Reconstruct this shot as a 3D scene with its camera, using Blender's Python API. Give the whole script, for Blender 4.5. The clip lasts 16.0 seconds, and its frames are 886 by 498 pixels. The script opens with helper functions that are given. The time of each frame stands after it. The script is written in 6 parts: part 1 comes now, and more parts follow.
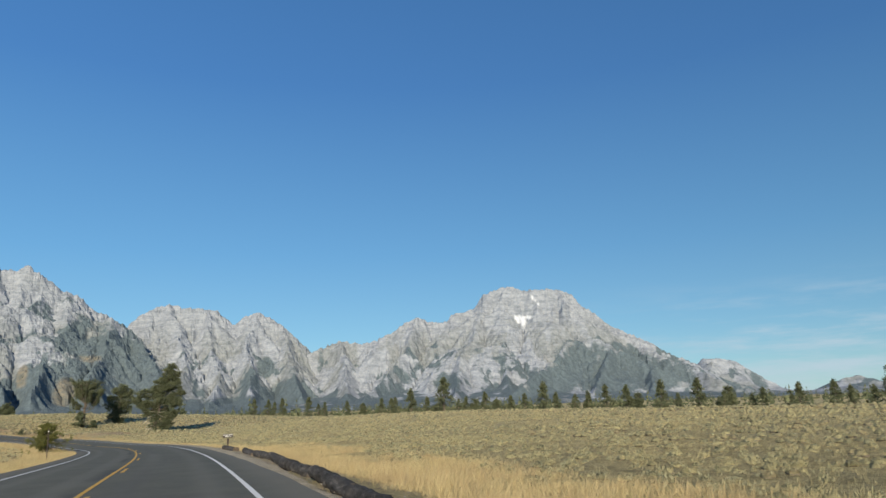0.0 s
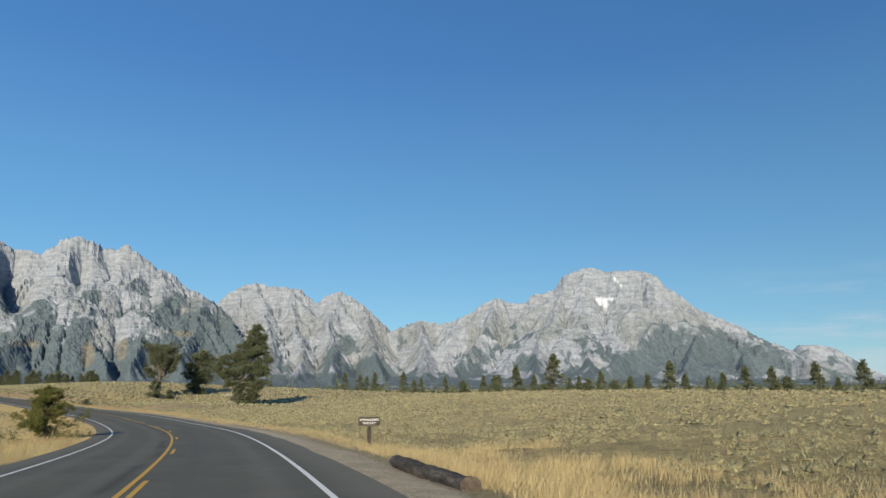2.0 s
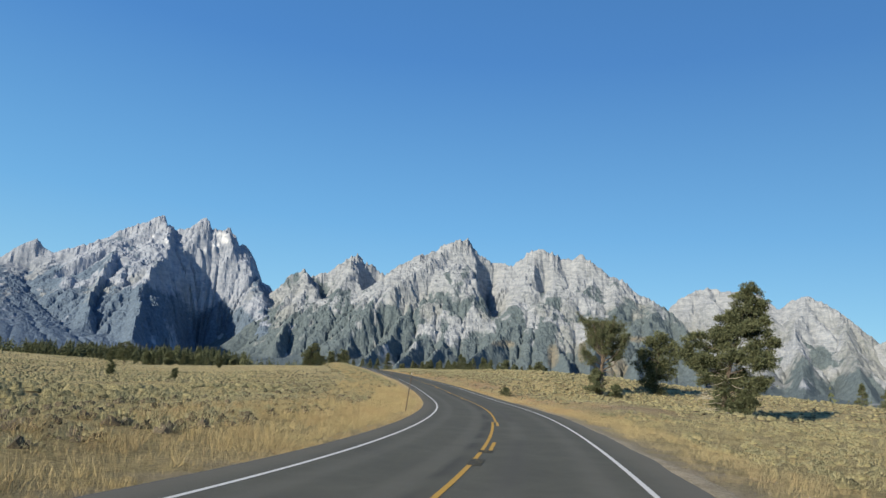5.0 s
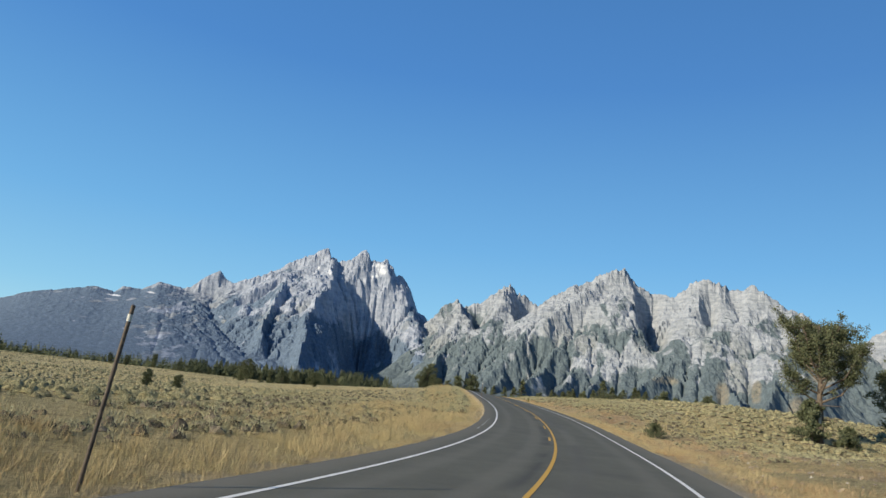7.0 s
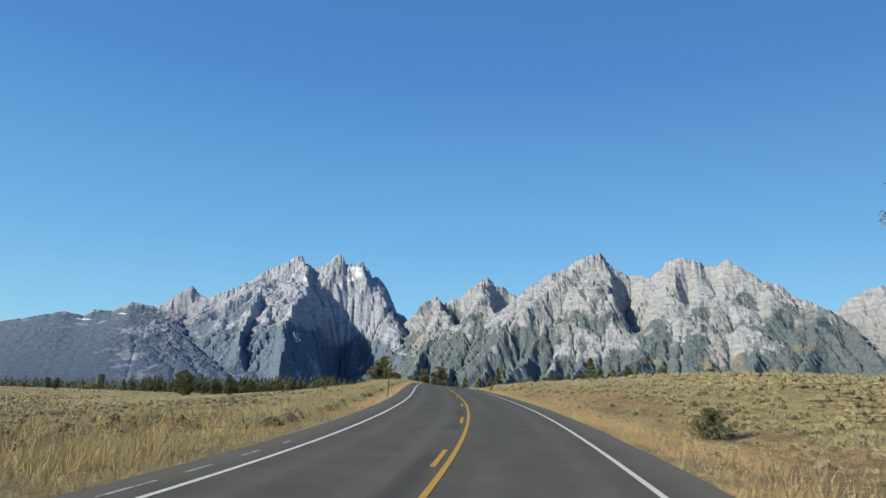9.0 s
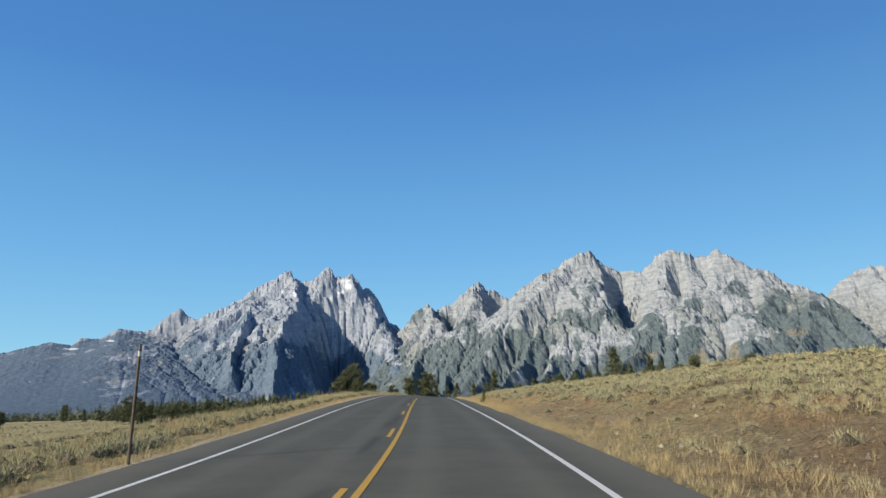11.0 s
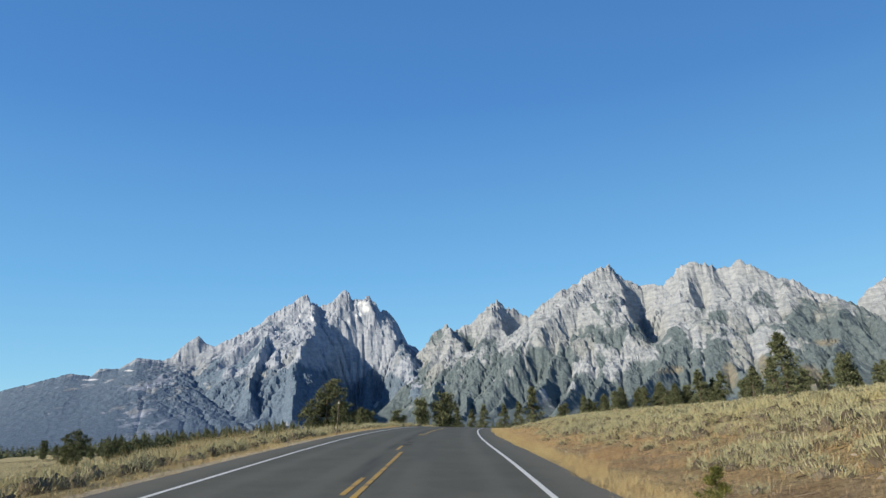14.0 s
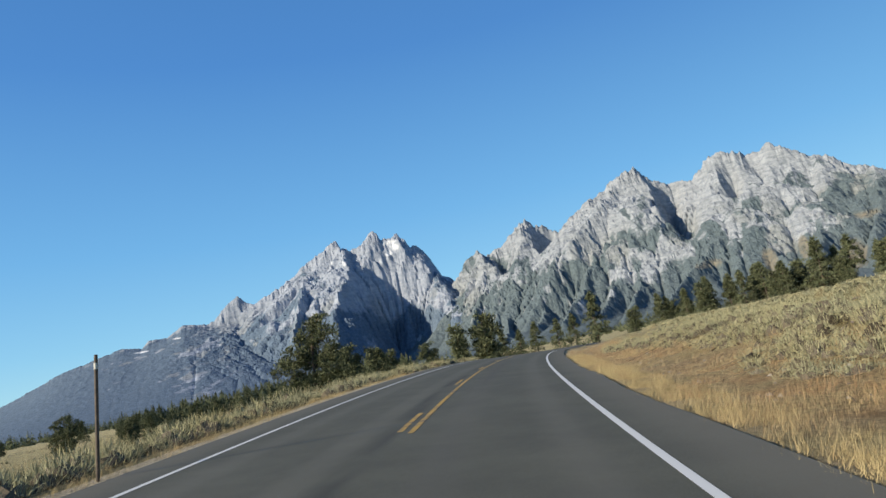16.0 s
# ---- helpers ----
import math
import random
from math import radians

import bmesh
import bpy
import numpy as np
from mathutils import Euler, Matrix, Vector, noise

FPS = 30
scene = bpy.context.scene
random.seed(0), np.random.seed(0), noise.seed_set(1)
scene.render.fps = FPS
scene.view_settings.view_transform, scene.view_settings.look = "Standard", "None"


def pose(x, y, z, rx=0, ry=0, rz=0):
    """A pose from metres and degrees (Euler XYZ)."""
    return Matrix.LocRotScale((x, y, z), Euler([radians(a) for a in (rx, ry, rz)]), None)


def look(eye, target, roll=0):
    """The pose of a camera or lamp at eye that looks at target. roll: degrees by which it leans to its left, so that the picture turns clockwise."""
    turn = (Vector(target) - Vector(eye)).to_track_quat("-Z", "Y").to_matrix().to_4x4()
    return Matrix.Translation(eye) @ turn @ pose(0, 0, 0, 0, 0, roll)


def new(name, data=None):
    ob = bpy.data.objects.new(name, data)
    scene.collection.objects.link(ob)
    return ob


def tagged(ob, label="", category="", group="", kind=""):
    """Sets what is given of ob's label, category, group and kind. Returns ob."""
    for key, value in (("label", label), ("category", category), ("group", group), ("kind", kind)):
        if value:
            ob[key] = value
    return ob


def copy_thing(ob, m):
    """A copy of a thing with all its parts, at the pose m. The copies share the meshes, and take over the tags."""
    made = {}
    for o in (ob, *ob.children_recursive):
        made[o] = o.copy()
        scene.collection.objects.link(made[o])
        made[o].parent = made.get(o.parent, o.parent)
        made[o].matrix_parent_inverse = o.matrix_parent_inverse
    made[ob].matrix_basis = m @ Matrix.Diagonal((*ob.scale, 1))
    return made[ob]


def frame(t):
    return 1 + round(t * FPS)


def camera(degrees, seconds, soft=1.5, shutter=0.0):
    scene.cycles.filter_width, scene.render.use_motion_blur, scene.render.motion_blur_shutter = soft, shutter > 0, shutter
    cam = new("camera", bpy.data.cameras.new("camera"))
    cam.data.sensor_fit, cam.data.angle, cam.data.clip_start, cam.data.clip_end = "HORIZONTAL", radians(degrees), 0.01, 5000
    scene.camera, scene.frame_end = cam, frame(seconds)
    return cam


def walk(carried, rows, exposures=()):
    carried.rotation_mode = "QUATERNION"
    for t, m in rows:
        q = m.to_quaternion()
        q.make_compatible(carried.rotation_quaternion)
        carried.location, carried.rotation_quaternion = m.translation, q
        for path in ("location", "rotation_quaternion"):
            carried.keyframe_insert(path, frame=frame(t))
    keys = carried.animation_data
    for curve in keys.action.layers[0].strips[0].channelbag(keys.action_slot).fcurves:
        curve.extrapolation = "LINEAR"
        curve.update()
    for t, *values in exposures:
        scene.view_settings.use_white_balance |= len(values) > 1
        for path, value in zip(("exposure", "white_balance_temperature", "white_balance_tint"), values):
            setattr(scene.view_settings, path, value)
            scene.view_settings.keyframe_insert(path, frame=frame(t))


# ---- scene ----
cam = camera(67.0, 16.0)
ROWS = [
    (0.0, 1.92, 0.87, 1.58, 103.16, 1.95, 4.57), (0.5, -2.08, 9.45, 1.51, 101.6, 4.32, 4.75), (1.0, -6.11, 17.93, 1.38, 101.11, 5.98, 5.64),
    (1.5, -10.17, 26.34, 1.17, 101.99, 5.44, 8.22), (2.0, -14.29, 34.65, 0.93, 101.71, 0.46, 10.98), (2.5, -18.55, 42.83, 0.71, 102.01, -0.04, 13.21),
    (3.0, -22.94, 50.86, 0.49, 102.08, -1.8, 18.17), (3.5, -27.47, 58.72, 0.26, 101.35, -1.54, 30.95), (4.0, -32.15, 66.41, 0.03, 101.54, -3.31, 39.41),
    (4.5, -37.05, 73.9, -0.19, 101.57, -0.4, 42.43), (5.0, -42.2, 81.16, -0.41, 101.15, -4.01, 47.85), (5.2, -44.33, 84.0, -0.49, 100.58, -4.58, 49.13),
    (6.2, -55.46, 97.55, -0.73, 101.7, -5.4, 56.6), (7.3, -68.36, 111.05, -0.72, 102.8, -5.8, 62.03), (7.5, -70.75, 113.32, -0.71, 103.05, -3.37, 61.28),
    (8.0, -76.79, 118.77, -0.69, 103.62, -0.44, 59.46), (8.5, -82.89, 123.85, -0.65, 102.77, -1.81, 59.55), (9.0, -88.95, 128.62, -0.58, 102.6, -1.69, 59.71),
    (9.2, -91.36, 130.46, -0.54, 101.98, -0.96, 58.35), (10.2, -103.29, 139.09, -0.17, 102.6, 0.7, 59.0), (11.3, -116.29, 147.6, 0.4, 103.25, 2.17, 59.79),
    (11.5, -118.65, 149.05, 0.5, 102.95, 2.28, 60.0), (12.0, -124.55, 152.59, 0.75, 103.66, 2.85, 59.64), (12.5, -130.48, 156.01, 1.01, 103.88, 3.83, 62.08),
    (13.0, -136.44, 159.38, 1.28, 104.65, 4.56, 64.29), (13.5, -142.44, 162.74, 1.53, 104.37, 5.91, 61.66), (14.0, -148.5, 166.15, 1.76, 105.08, 3.28, 61.39),
    (14.5, -154.63, 169.6, 1.99, 102.76, 1.18, 62.79), (15.0, -160.86, 173.14, 2.2, 100.65, 3.81, 64.72), (15.5, -167.24, 176.73, 2.4, 100.54, 3.43, 65.25),
    (16.0, -173.75, 180.37, 2.59, 99.56, 10.84, 65.29),
]
walk(cam, [(r[0], pose(*r[1:])) for r in ROWS], exposures=[(0.0, 0.32), (3.5, 0.36), (5.0, 0.43), (9.0, 0.45), (16.0, 0.50)])

# ---------------------------------------------------------------- light
SUN_EL, SUN_AZ = 22.0, 185.0          # azimuth counter-clockwise from +y
sun_dir = Vector((-math.sin(radians(SUN_AZ)) * math.cos(radians(SUN_EL)), math.cos(radians(SUN_AZ)) * math.cos(radians(SUN_EL)), math.sin(radians(SUN_EL))))
sun_data = bpy.data.lights.new("sun", "SUN")
sun_data.energy, sun_data.angle, sun_data.color = 4.3, radians(0.6), (1.0, 0.87, 0.66)
sun = new("sun", sun_data)
sun.matrix_world = look(sun_dir * 100, (0, 0, 0))
world = bpy.data.worlds.new("world")
scene.world = world
world.use_nodes = True
wn = world.node_tree.nodes
sky = wn.new("ShaderNodeTexSky")
sky.sky_type, sky.sun_disc, sky.sun_elevation, sky.sun_rotation = "NISHITA", False, radians(SUN_EL), radians(360 - SUN_AZ)
sky.altitude, sky.air_density, sky.dust_density, sky.ozone_density = 2000.0, 1.0, 0.6, 1.6
wn["Background"].inputs["Strength"].default_value = 0.090
tint = wn.new("ShaderNodeMix")          # the clear dry air of the high plain: deeper blue than the model's
tint.data_type, tint.blend_type = "RGBA", "MULTIPLY"
tint.inputs[0].default_value, tint.inputs[7].default_value = 1.0, (0.76, 1.0, 1.06, 1)
world.node_tree.links.new(sky.outputs[0], tint.inputs[6])
# an even veil of thin high haze, paler towards the horizon
where, split = wn.new("ShaderNodeTexCoord"), wn.new("ShaderNodeSeparateXYZ")
veil = wn.new("ShaderNodeValToRGB")
for k in range(3):
    veil.color_ramp.elements.new(0.5)
for e, (at_z, c) in zip(veil.color_ramp.elements, [(0.0, (0.33, 0.54, 0.62)), (0.10, (0.205, 0.45, 0.645)), (0.22, (0.128, 0.36, 0.64)), (0.45, (0.060, 0.215, 0.535)), (1.0, (0.030, 0.105, 0.30))]):
    e.position, e.color = at_z, (*c, 1)
both = wn.new("ShaderNodeMix")
both.data_type, both.inputs[0].default_value = "RGBA", 0.7
world.node_tree.links.new(where.outputs["Generated"], split.inputs[0])
world.node_tree.links.new(split.outputs["Z"], veil.inputs[0])
world.node_tree.links.new(tint.outputs[2], both.inputs[6])
bright = wn.new("ShaderNodeVectorMath")
bright.operation = "SCALE"
side = wn.new("ShaderNodeMath")
side.operation, side.inputs[1].default_value, side.inputs[2].default_value = "MULTIPLY_ADD", -0.32 / 0.11, 0.92 / 0.11
world.node_tree.links.new(split.outputs["X"], side.inputs[0])
world.node_tree.links.new(side.outputs[0], bright.inputs[3])
world.node_tree.links.new(veil.outputs[0], bright.inputs[0])
world.node_tree.links.new(bright.outputs[0], both.inputs[7])
# thin streaks of cirrus low in the north-east
wl = world.node_tree.links
lay = wn.new("ShaderNodeMapping")
lay.inputs["Scale"].default_value, lay.inputs["Rotation"].default_value = (2.6, 2.6, 17.0), (radians(6), radians(8), 0)
wl.new(where.outputs["Generated"], lay.inputs[0])
wisp = wn.new("ShaderNodeTexNoise")
wisp.inputs["Scale"].default_value, wisp.inputs["Detail"].default_value, wisp.inputs["Roughness"].default_value = 1.6, 7, 0.62
wl.new(lay.outputs[0], wisp.inputs["Vector"])


def span(socket, lo, hi):
    r = wn.new("ShaderNodeMapRange")
    r.interpolation_type = "SMOOTHSTEP"
    r.inputs[1].default_value, r.inputs[2].default_value = lo, hi
    wl.new(socket, r.inputs[0])
    return r.outputs[0]


def times(a, b):
    m = wn.new("ShaderNodeMath")
    m.operation = "MULTIPLY"
    wl.new(a, m.inputs[0])
    if isinstance(b, float):
        m.inputs[1].default_value = b
    else:
        wl.new(b, m.inputs[1])
    return m.outputs[0]


cover = times(times(span(wisp.outputs["Fac"], 0.40, 0.66), span(split.outputs["Z"], 0.17, 0.08)), times(span(split.outputs["X"], 0.02, 0.42), 0.75))
cirrus = wn.new("ShaderNodeMix")
cirrus.data_type, cirrus.inputs[7].default_value = "RGBA", (4.6, 5.6, 6.4, 1)
wl.new(cover, cirrus.inputs[0])
wl.new(both.outputs[2], cirrus.inputs[6])
wl.new(cirrus.outputs[2], wn["Background"].inputs["Color"])


# ---------------------------------------------------------------- noise and mesh helpers
def lattice(seed):
    return np.random.RandomState(seed).rand(256, 256)


def vnoise(x, y, seed):
    """Smooth value noise, 0 to 1."""
    g = lattice(seed)
    xi, yi = np.floor(x).astype(int), np.floor(y).astype(int)
    fx, fy = x - xi, y - yi
    fx, fy = fx * fx * fx * (fx * (fx * 6 - 15) + 10), fy * fy * fy * (fy * (fy * 6 - 15) + 10)
    a, b = g[xi % 256, yi % 256], g[(xi + 1) % 256, yi % 256]
    c, d = g[xi % 256, (yi + 1) % 256], g[(xi + 1) % 256, (yi + 1) % 256]
    return (a * (1 - fx) + b * fx) * (1 - fy) + (c * (1 - fx) + d * fx) * fy


def fbm(x, y, octaves, seed, gain=0.5):
    total, amp, norm = 0.0, 1.0, 0.0
    for k in range(octaves):
        total = total + amp * vnoise(x * 2 ** k + 17.3 * k, y * 2 ** k + 9.1 * k, seed + k)
        norm += amp
        amp *= gain
    return total / norm


def ridged(x, y, octaves, seed, gain=0.55):
    """Sharp-crested noise, 1 on the crests."""
    total, amp, norm = 0.0, 1.0, 0.0
    for k in range(octaves):
        total = total + amp * (1 - np.abs(2 * vnoise(x * 2.1 ** k + 31.7 * k, y * 2.1 ** k + 5.9 * k, seed + k) - 1))
        norm += amp
        amp *= gain
    return total / norm


def sstep(a, b, x):
    t = np.clip((x - a) / (b - a), 0, 1)
    return t * t * (3 - 2 * t)


def mesh_np(name, verts, faces, mat=None, smooth=False):
    """A mesh from arrays of vertices and of faces that all have the same number of corners."""
    verts, faces = np.asarray(verts, np.float32), np.asarray(faces, np.int32)
    me = bpy.data.meshes.new(name)
    n, k = faces.shape
    me.vertices.add(len(verts))
    me.vertices.foreach_set("co", verts.ravel())
    me.loops.add(n * k)
    me.loops.foreach_set("vertex_index", faces.ravel())
    me.polygons.add(n)
    me.polygons.foreach_set("loop_start", np.arange(0, n * k, k, dtype=np.int32))
    me.polygons.foreach_set("use_smooth", np.full(n, smooth))
    me.update(calc_edges=True)
    if mat:
        me.materials.append(mat)
    return me


def attribute(me, name, values):
    layer = me.attributes.new(name, "FLOAT", "POINT")
    layer.data.foreach_set("value", np.asarray(values, np.float32).ravel())


def grid_faces(rows, cols):
    i = np.arange(rows - 1)[:, None] * cols + np.arange(cols - 1)[None]
    return np.stack([i, i + 1, i + cols + 1, i + cols], -1).reshape(-1, 4)


def part(name, data, mat, parent, label=""):
    """Links a bmesh or a mesh as one part under a thing."""
    if isinstance(data, bmesh.types.BMesh):
        me = bpy.data.meshes.new(name)
        data.to_mesh(me)
        data.free()
    else:
        me = data
    if mat and not me.materials:
        me.materials.append(mat)
    ob = new(name, me)
    ob.parent = parent
    return tagged(ob, label)


# ---------------------------------------------------------------- materials
def material(name, rough=0.9, spec=0.2):
    m = bpy.data.materials.new(name)
    m.use_nodes = True
    b = m.node_tree.nodes["Principled BSDF"]
    b.inputs["Roughness"].default_value = rough
    b.inputs["Specular IOR Level"].default_value = spec
    return m, m.node_tree.nodes, m.node_tree.links, b


def ramp(nodes, links, fac, stops):
    r = nodes.new("ShaderNodeValToRGB")
    while len(r.color_ramp.elements) < len(stops):
        r.color_ramp.elements.new(0.5)
    for e, (p, c) in zip(r.color_ramp.elements, stops):
        e.position, e.color = p, (*c, 1)
    links.new(fac, r.inputs[0])
    return r.outputs[0]


def noise_node(nodes, links, scale, detail=5, rough=0.6, coords="Object", stretch=None):
    c = nodes.new("ShaderNodeTexCoord")
    n = nodes.new("ShaderNodeTexNoise")
    n.inputs["Scale"].default_value, n.inputs["Detail"].default_value, n.inputs["Roughness"].default_value = scale, detail, rough
    src = c.outputs[coords]
    if stretch:
        mp = nodes.new("ShaderNodeMapping")
        mp.inputs["Scale"].default_value = stretch
        links.new(src, mp.inputs[0])
        src = mp.outputs[0]
    links.new(src, n.inputs["Vector"])
    return n.outputs["Fac"]


def mix(nodes, links, fac, a, b, mode="MIX"):
    m = nodes.new("ShaderNodeMix")
    m.data_type, m.blend_type = "RGBA", mode
    for value, socket in ((fac, m.inputs[0]), (a, m.inputs[6]), (b, m.inputs[7])):
        if isinstance(value, bpy.types.NodeSocket):
            links.new(value, socket)
        elif isinstance(value, tuple):
            socket.default_value = (*value, 1)
        else:
            socket.default_value = value
    return m.outputs[2]


def attr_node(nodes, name):
    a = nodes.new("ShaderNodeAttribute")
    a.attribute_name = name
    return a.outputs["Fac"]


def bump(nodes, links, b, height, strength, distance):
    n = nodes.new("ShaderNodeBump")
    n.inputs["Strength"].default_value, n.inputs["Distance"].default_value = strength, distance
    links.new(height, n.inputs["Height"])
    links.new(n.outputs[0], b.inputs["Normal"])


def island_mat(name, stops, rough=0.9, spec=0.15, patch=0.0, patch_colour=(0, 0, 0)):
    """For leaves and blades: colour varies from piece to piece and in wide patches."""
    m, n, l, b = material(name, rough, spec)
    g = n.new("ShaderNodeNewGeometry")
    col = ramp(n, l, g.outputs["Random Per Island"], stops)
    if patch:
        col = mix(n, l, ramp(n, l, noise_node(n, l, patch, 3), [(0.42, (0, 0, 0)), (0.62, (1, 1, 1))]), col, mix(n, l, 0.6, col, patch_colour))
    l.new(col, b.inputs["Base Color"])
    return m


def make_ground():
    m, n, l, b = material("ground", 0.95, 0.1)
    big = noise_node(n, l, 0.05, 4)
    mid = noise_node(n, l, 0.6, 6, 0.7)
    fine = noise_node(n, l, 6.0, 6, 0.75)
    soil = ramp(n, l, mid, [(0.3, (0.392, 0.323, 0.17)), (0.5, (0.509, 0.424, 0.228)), (0.7, (0.583, 0.488, 0.276))])
    sage = ramp(n, l, fine, [(0.35, (0.382, 0.334, 0.185)), (0.6, (0.53, 0.456, 0.26))])
    col = mix(n, l, ramp(n, l, big, [(0.4, (0, 0, 0)), (0.6, (1, 1, 1))]), soil, sage)
    red = mix(n, l, ramp(n, l, mid, [(0.4, (0, 0, 0)), (0.6, (1, 1, 1))]), (0.37, 0.265, 0.16), (0.45, 0.355, 0.235))
    col = mix(n, l, attr_node(n, "bare"), col, red)
    rust = ramp(n, l, noise_node(n, l, 1.1, 6, 0.75), [(0.38, (0.42, 0.27, 0.145)), (0.50, (0.54, 0.38, 0.215)), (0.62, (0.60, 0.48, 0.28))])
    col = mix(n, l, attr_node(n, "rust"), col, rust)
    clump = noise_node(n, l, 1.5, 5, 0.7)
    low = mix(n, l, ramp(n, l, clump, [(0.50, (0, 0, 0)), (0.60, (1, 1, 1))]), col, mix(n, l, 0.55, col, (0.27, 0.235, 0.115)))
    col = mix(n, l, attr_node(n, "cover"), col, low)
    litter = noise_node(n, l, 7.0, 8, 0.85)
    col = mix(n, l, 0.75, col, ramp(n, l, litter, [(0.40, (0.38, 0.36, 0.33)), (0.50, (0.95, 0.94, 0.9)), (0.60, (1.45, 1.42, 1.35))]), "MULTIPLY")
    gravel = ramp(n, l, noise_node(n, l, 14.0, 4, 0.8), [(0.3, (0.36, 0.305, 0.215)), (0.7, (0.56, 0.48, 0.35))])
    col = mix(n, l, attr_node(n, "gravel"), col, gravel)
    l.new(col, b.inputs["Base Color"])
    bump(n, l, b, noise_node(n, l, 3.5, 9, 0.85), 1.0, 0.26)
    return m


def make_asphalt():
    m, n, l, b = material("asphalt", 0.85, 0.25)
    speck = noise_node(n, l, 60.0, 3, 0.8)
    blot = noise_node(n, l, 0.55, 7, 0.72)
    col = ramp(n, l, blot, [(0.32, (0.0792, 0.0781, 0.055)), (0.52, (0.107, 0.105, 0.0737)), (0.70, (0.134, 0.13, 0.0935))])
    col = mix(n, l, 0.35, col, ramp(n, l, speck, [(0.35, (0.048, 0.046, 0.040)), (0.7, (0.185, 0.178, 0.155))]))
    # tyre tracks polish the lane, oil darkens its middle
    w = attr_node(n, "wheel")
    col = mix(n, l, w, col, mix(n, l, 0.45, col, (0.165, 0.157, 0.128)))
    col = mix(n, l, attr_node(n, "dusty"), col, mix(n, l, 0.55, col, (0.178, 0.163, 0.128)))
    # faint lengthwise wear and old sealed joints
    seam = attr_node(n, "seam")
    col = mix(n, l, seam, col, (0.042, 0.041, 0.036))
    l.new(col, b.inputs["Base Color"])
    bump(n, l, b, speck, 0.25, 0.01)
    return m


def make_paint(name, colour, worn, grain=7.0):
    m, n, l, b = material(name, 0.7, 0.3)
    w = noise_node(n, l, grain, 7, 0.75)
    col = ramp(n, l, w, [(worn - 0.10, (0.09, 0.088, 0.082)), (worn + 0.05, colour)])
    l.new(col, b.inputs["Base Color"])
    return m


def make_rock(name, light, dark, forest):
    m, n, l, b = material(name, 0.95, 0.1)
    mid = tuple((p + q) / 2 for p, q in zip(light, dark))
    wide = noise_node(n, l, 0.006, 8, 0.62)
    fine = noise_node(n, l, 0.035, 8, 0.72)
    strata = noise_node(n, l, 0.03, 7, 0.75, stretch=(0.3, 0.3, 1.6))
    col = ramp(n, l, wide, [(0.38, tuple(0.75 * q + 0.25 * p for p, q in zip(light, mid))), (0.55, light)])
    col = mix(n, l, 0.6, col, ramp(n, l, fine, [(0.40, dark), (0.50, mid), (0.58, light)]))
    col = mix(n, l, 0.34, col, ramp(n, l, strata, [(0.44, dark), (0.53, light)]))
    # pale rubble in the gullies, tan meadows, dwarf scrub on the ledges
    pale = ramp(n, l, fine, [(0.35, tuple(0.92 * c for c in light)), (0.6, tuple(min(1.0, 1.25 * c) for c in light))])
    col = mix(n, l, attr_node(n, "scree"), col, mix(n, l, 0.7, col, pale))
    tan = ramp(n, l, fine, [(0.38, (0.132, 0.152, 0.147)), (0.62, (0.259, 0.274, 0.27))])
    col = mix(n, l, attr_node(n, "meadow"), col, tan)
    # the forest colour comes with distance haze already mixed in
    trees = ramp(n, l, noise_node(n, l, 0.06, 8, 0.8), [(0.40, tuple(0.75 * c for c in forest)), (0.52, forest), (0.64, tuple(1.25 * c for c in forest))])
    # the tree cover breaks up into single stands towards its edge
    edge = n.new("ShaderNodeMath")
    edge.operation = "ADD"
    l.new(attr_node(n, "forest"), edge.inputs[0])
    sub = n.new("ShaderNodeMath")
    sub.operation = "MULTIPLY_ADD"
    l.new(noise_node(n, l, 0.025, 8, 0.75), sub.inputs[0])
    sub.inputs[1].default_value, sub.inputs[2].default_value = 1.5, -0.75
    l.new(sub.outputs[0], edge.inputs[1])
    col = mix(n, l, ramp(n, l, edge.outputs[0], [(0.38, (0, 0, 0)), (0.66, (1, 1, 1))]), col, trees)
    # autumn scrub and bare earth scars
    autumn = ramp(n, l, noise_node(n, l, 0.04, 8, 0.8), [(0.42, (0.20, 0.185, 0.135)), (0.56, (0.36, 0.28, 0.17))])
    col = mix(n, l, attr_node(n, "gold"), col, autumn)
    col = mix(n, l, attr_node(n, "snow"), col, (0.60, 0.63, 0.68))
    l.new(col, b.inputs["Base Color"])
    bump(n, l, b, fine, 0.5, 7.0)
    return m


GROUND, ASPHALT = make_ground(), make_asphalt()
WHITE, YELLOW = make_paint("white_paint", (0.72, 0.71, 0.67), 0.30), make_paint("yellow_paint", (0.56, 0.33, 0.05), 0.36)
WHITE_WORN = make_paint("worn_white_paint", (0.5, 0.49, 0.46), 0.47, 3.0)
YELLOW_WORN = make_paint("worn_yellow_paint", (0.50, 0.31, 0.07), 0.46, 2.2)
# distance haze is mixed into these colours: paler, bluer forest, strongest in the second
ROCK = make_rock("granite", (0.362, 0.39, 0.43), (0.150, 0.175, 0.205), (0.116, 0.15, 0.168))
ROCK_HAZED = make_rock("haze_tinted_granite", (0.36, 0.395, 0.465), (0.191, 0.232, 0.300), (0.125, 0.172, 0.236))
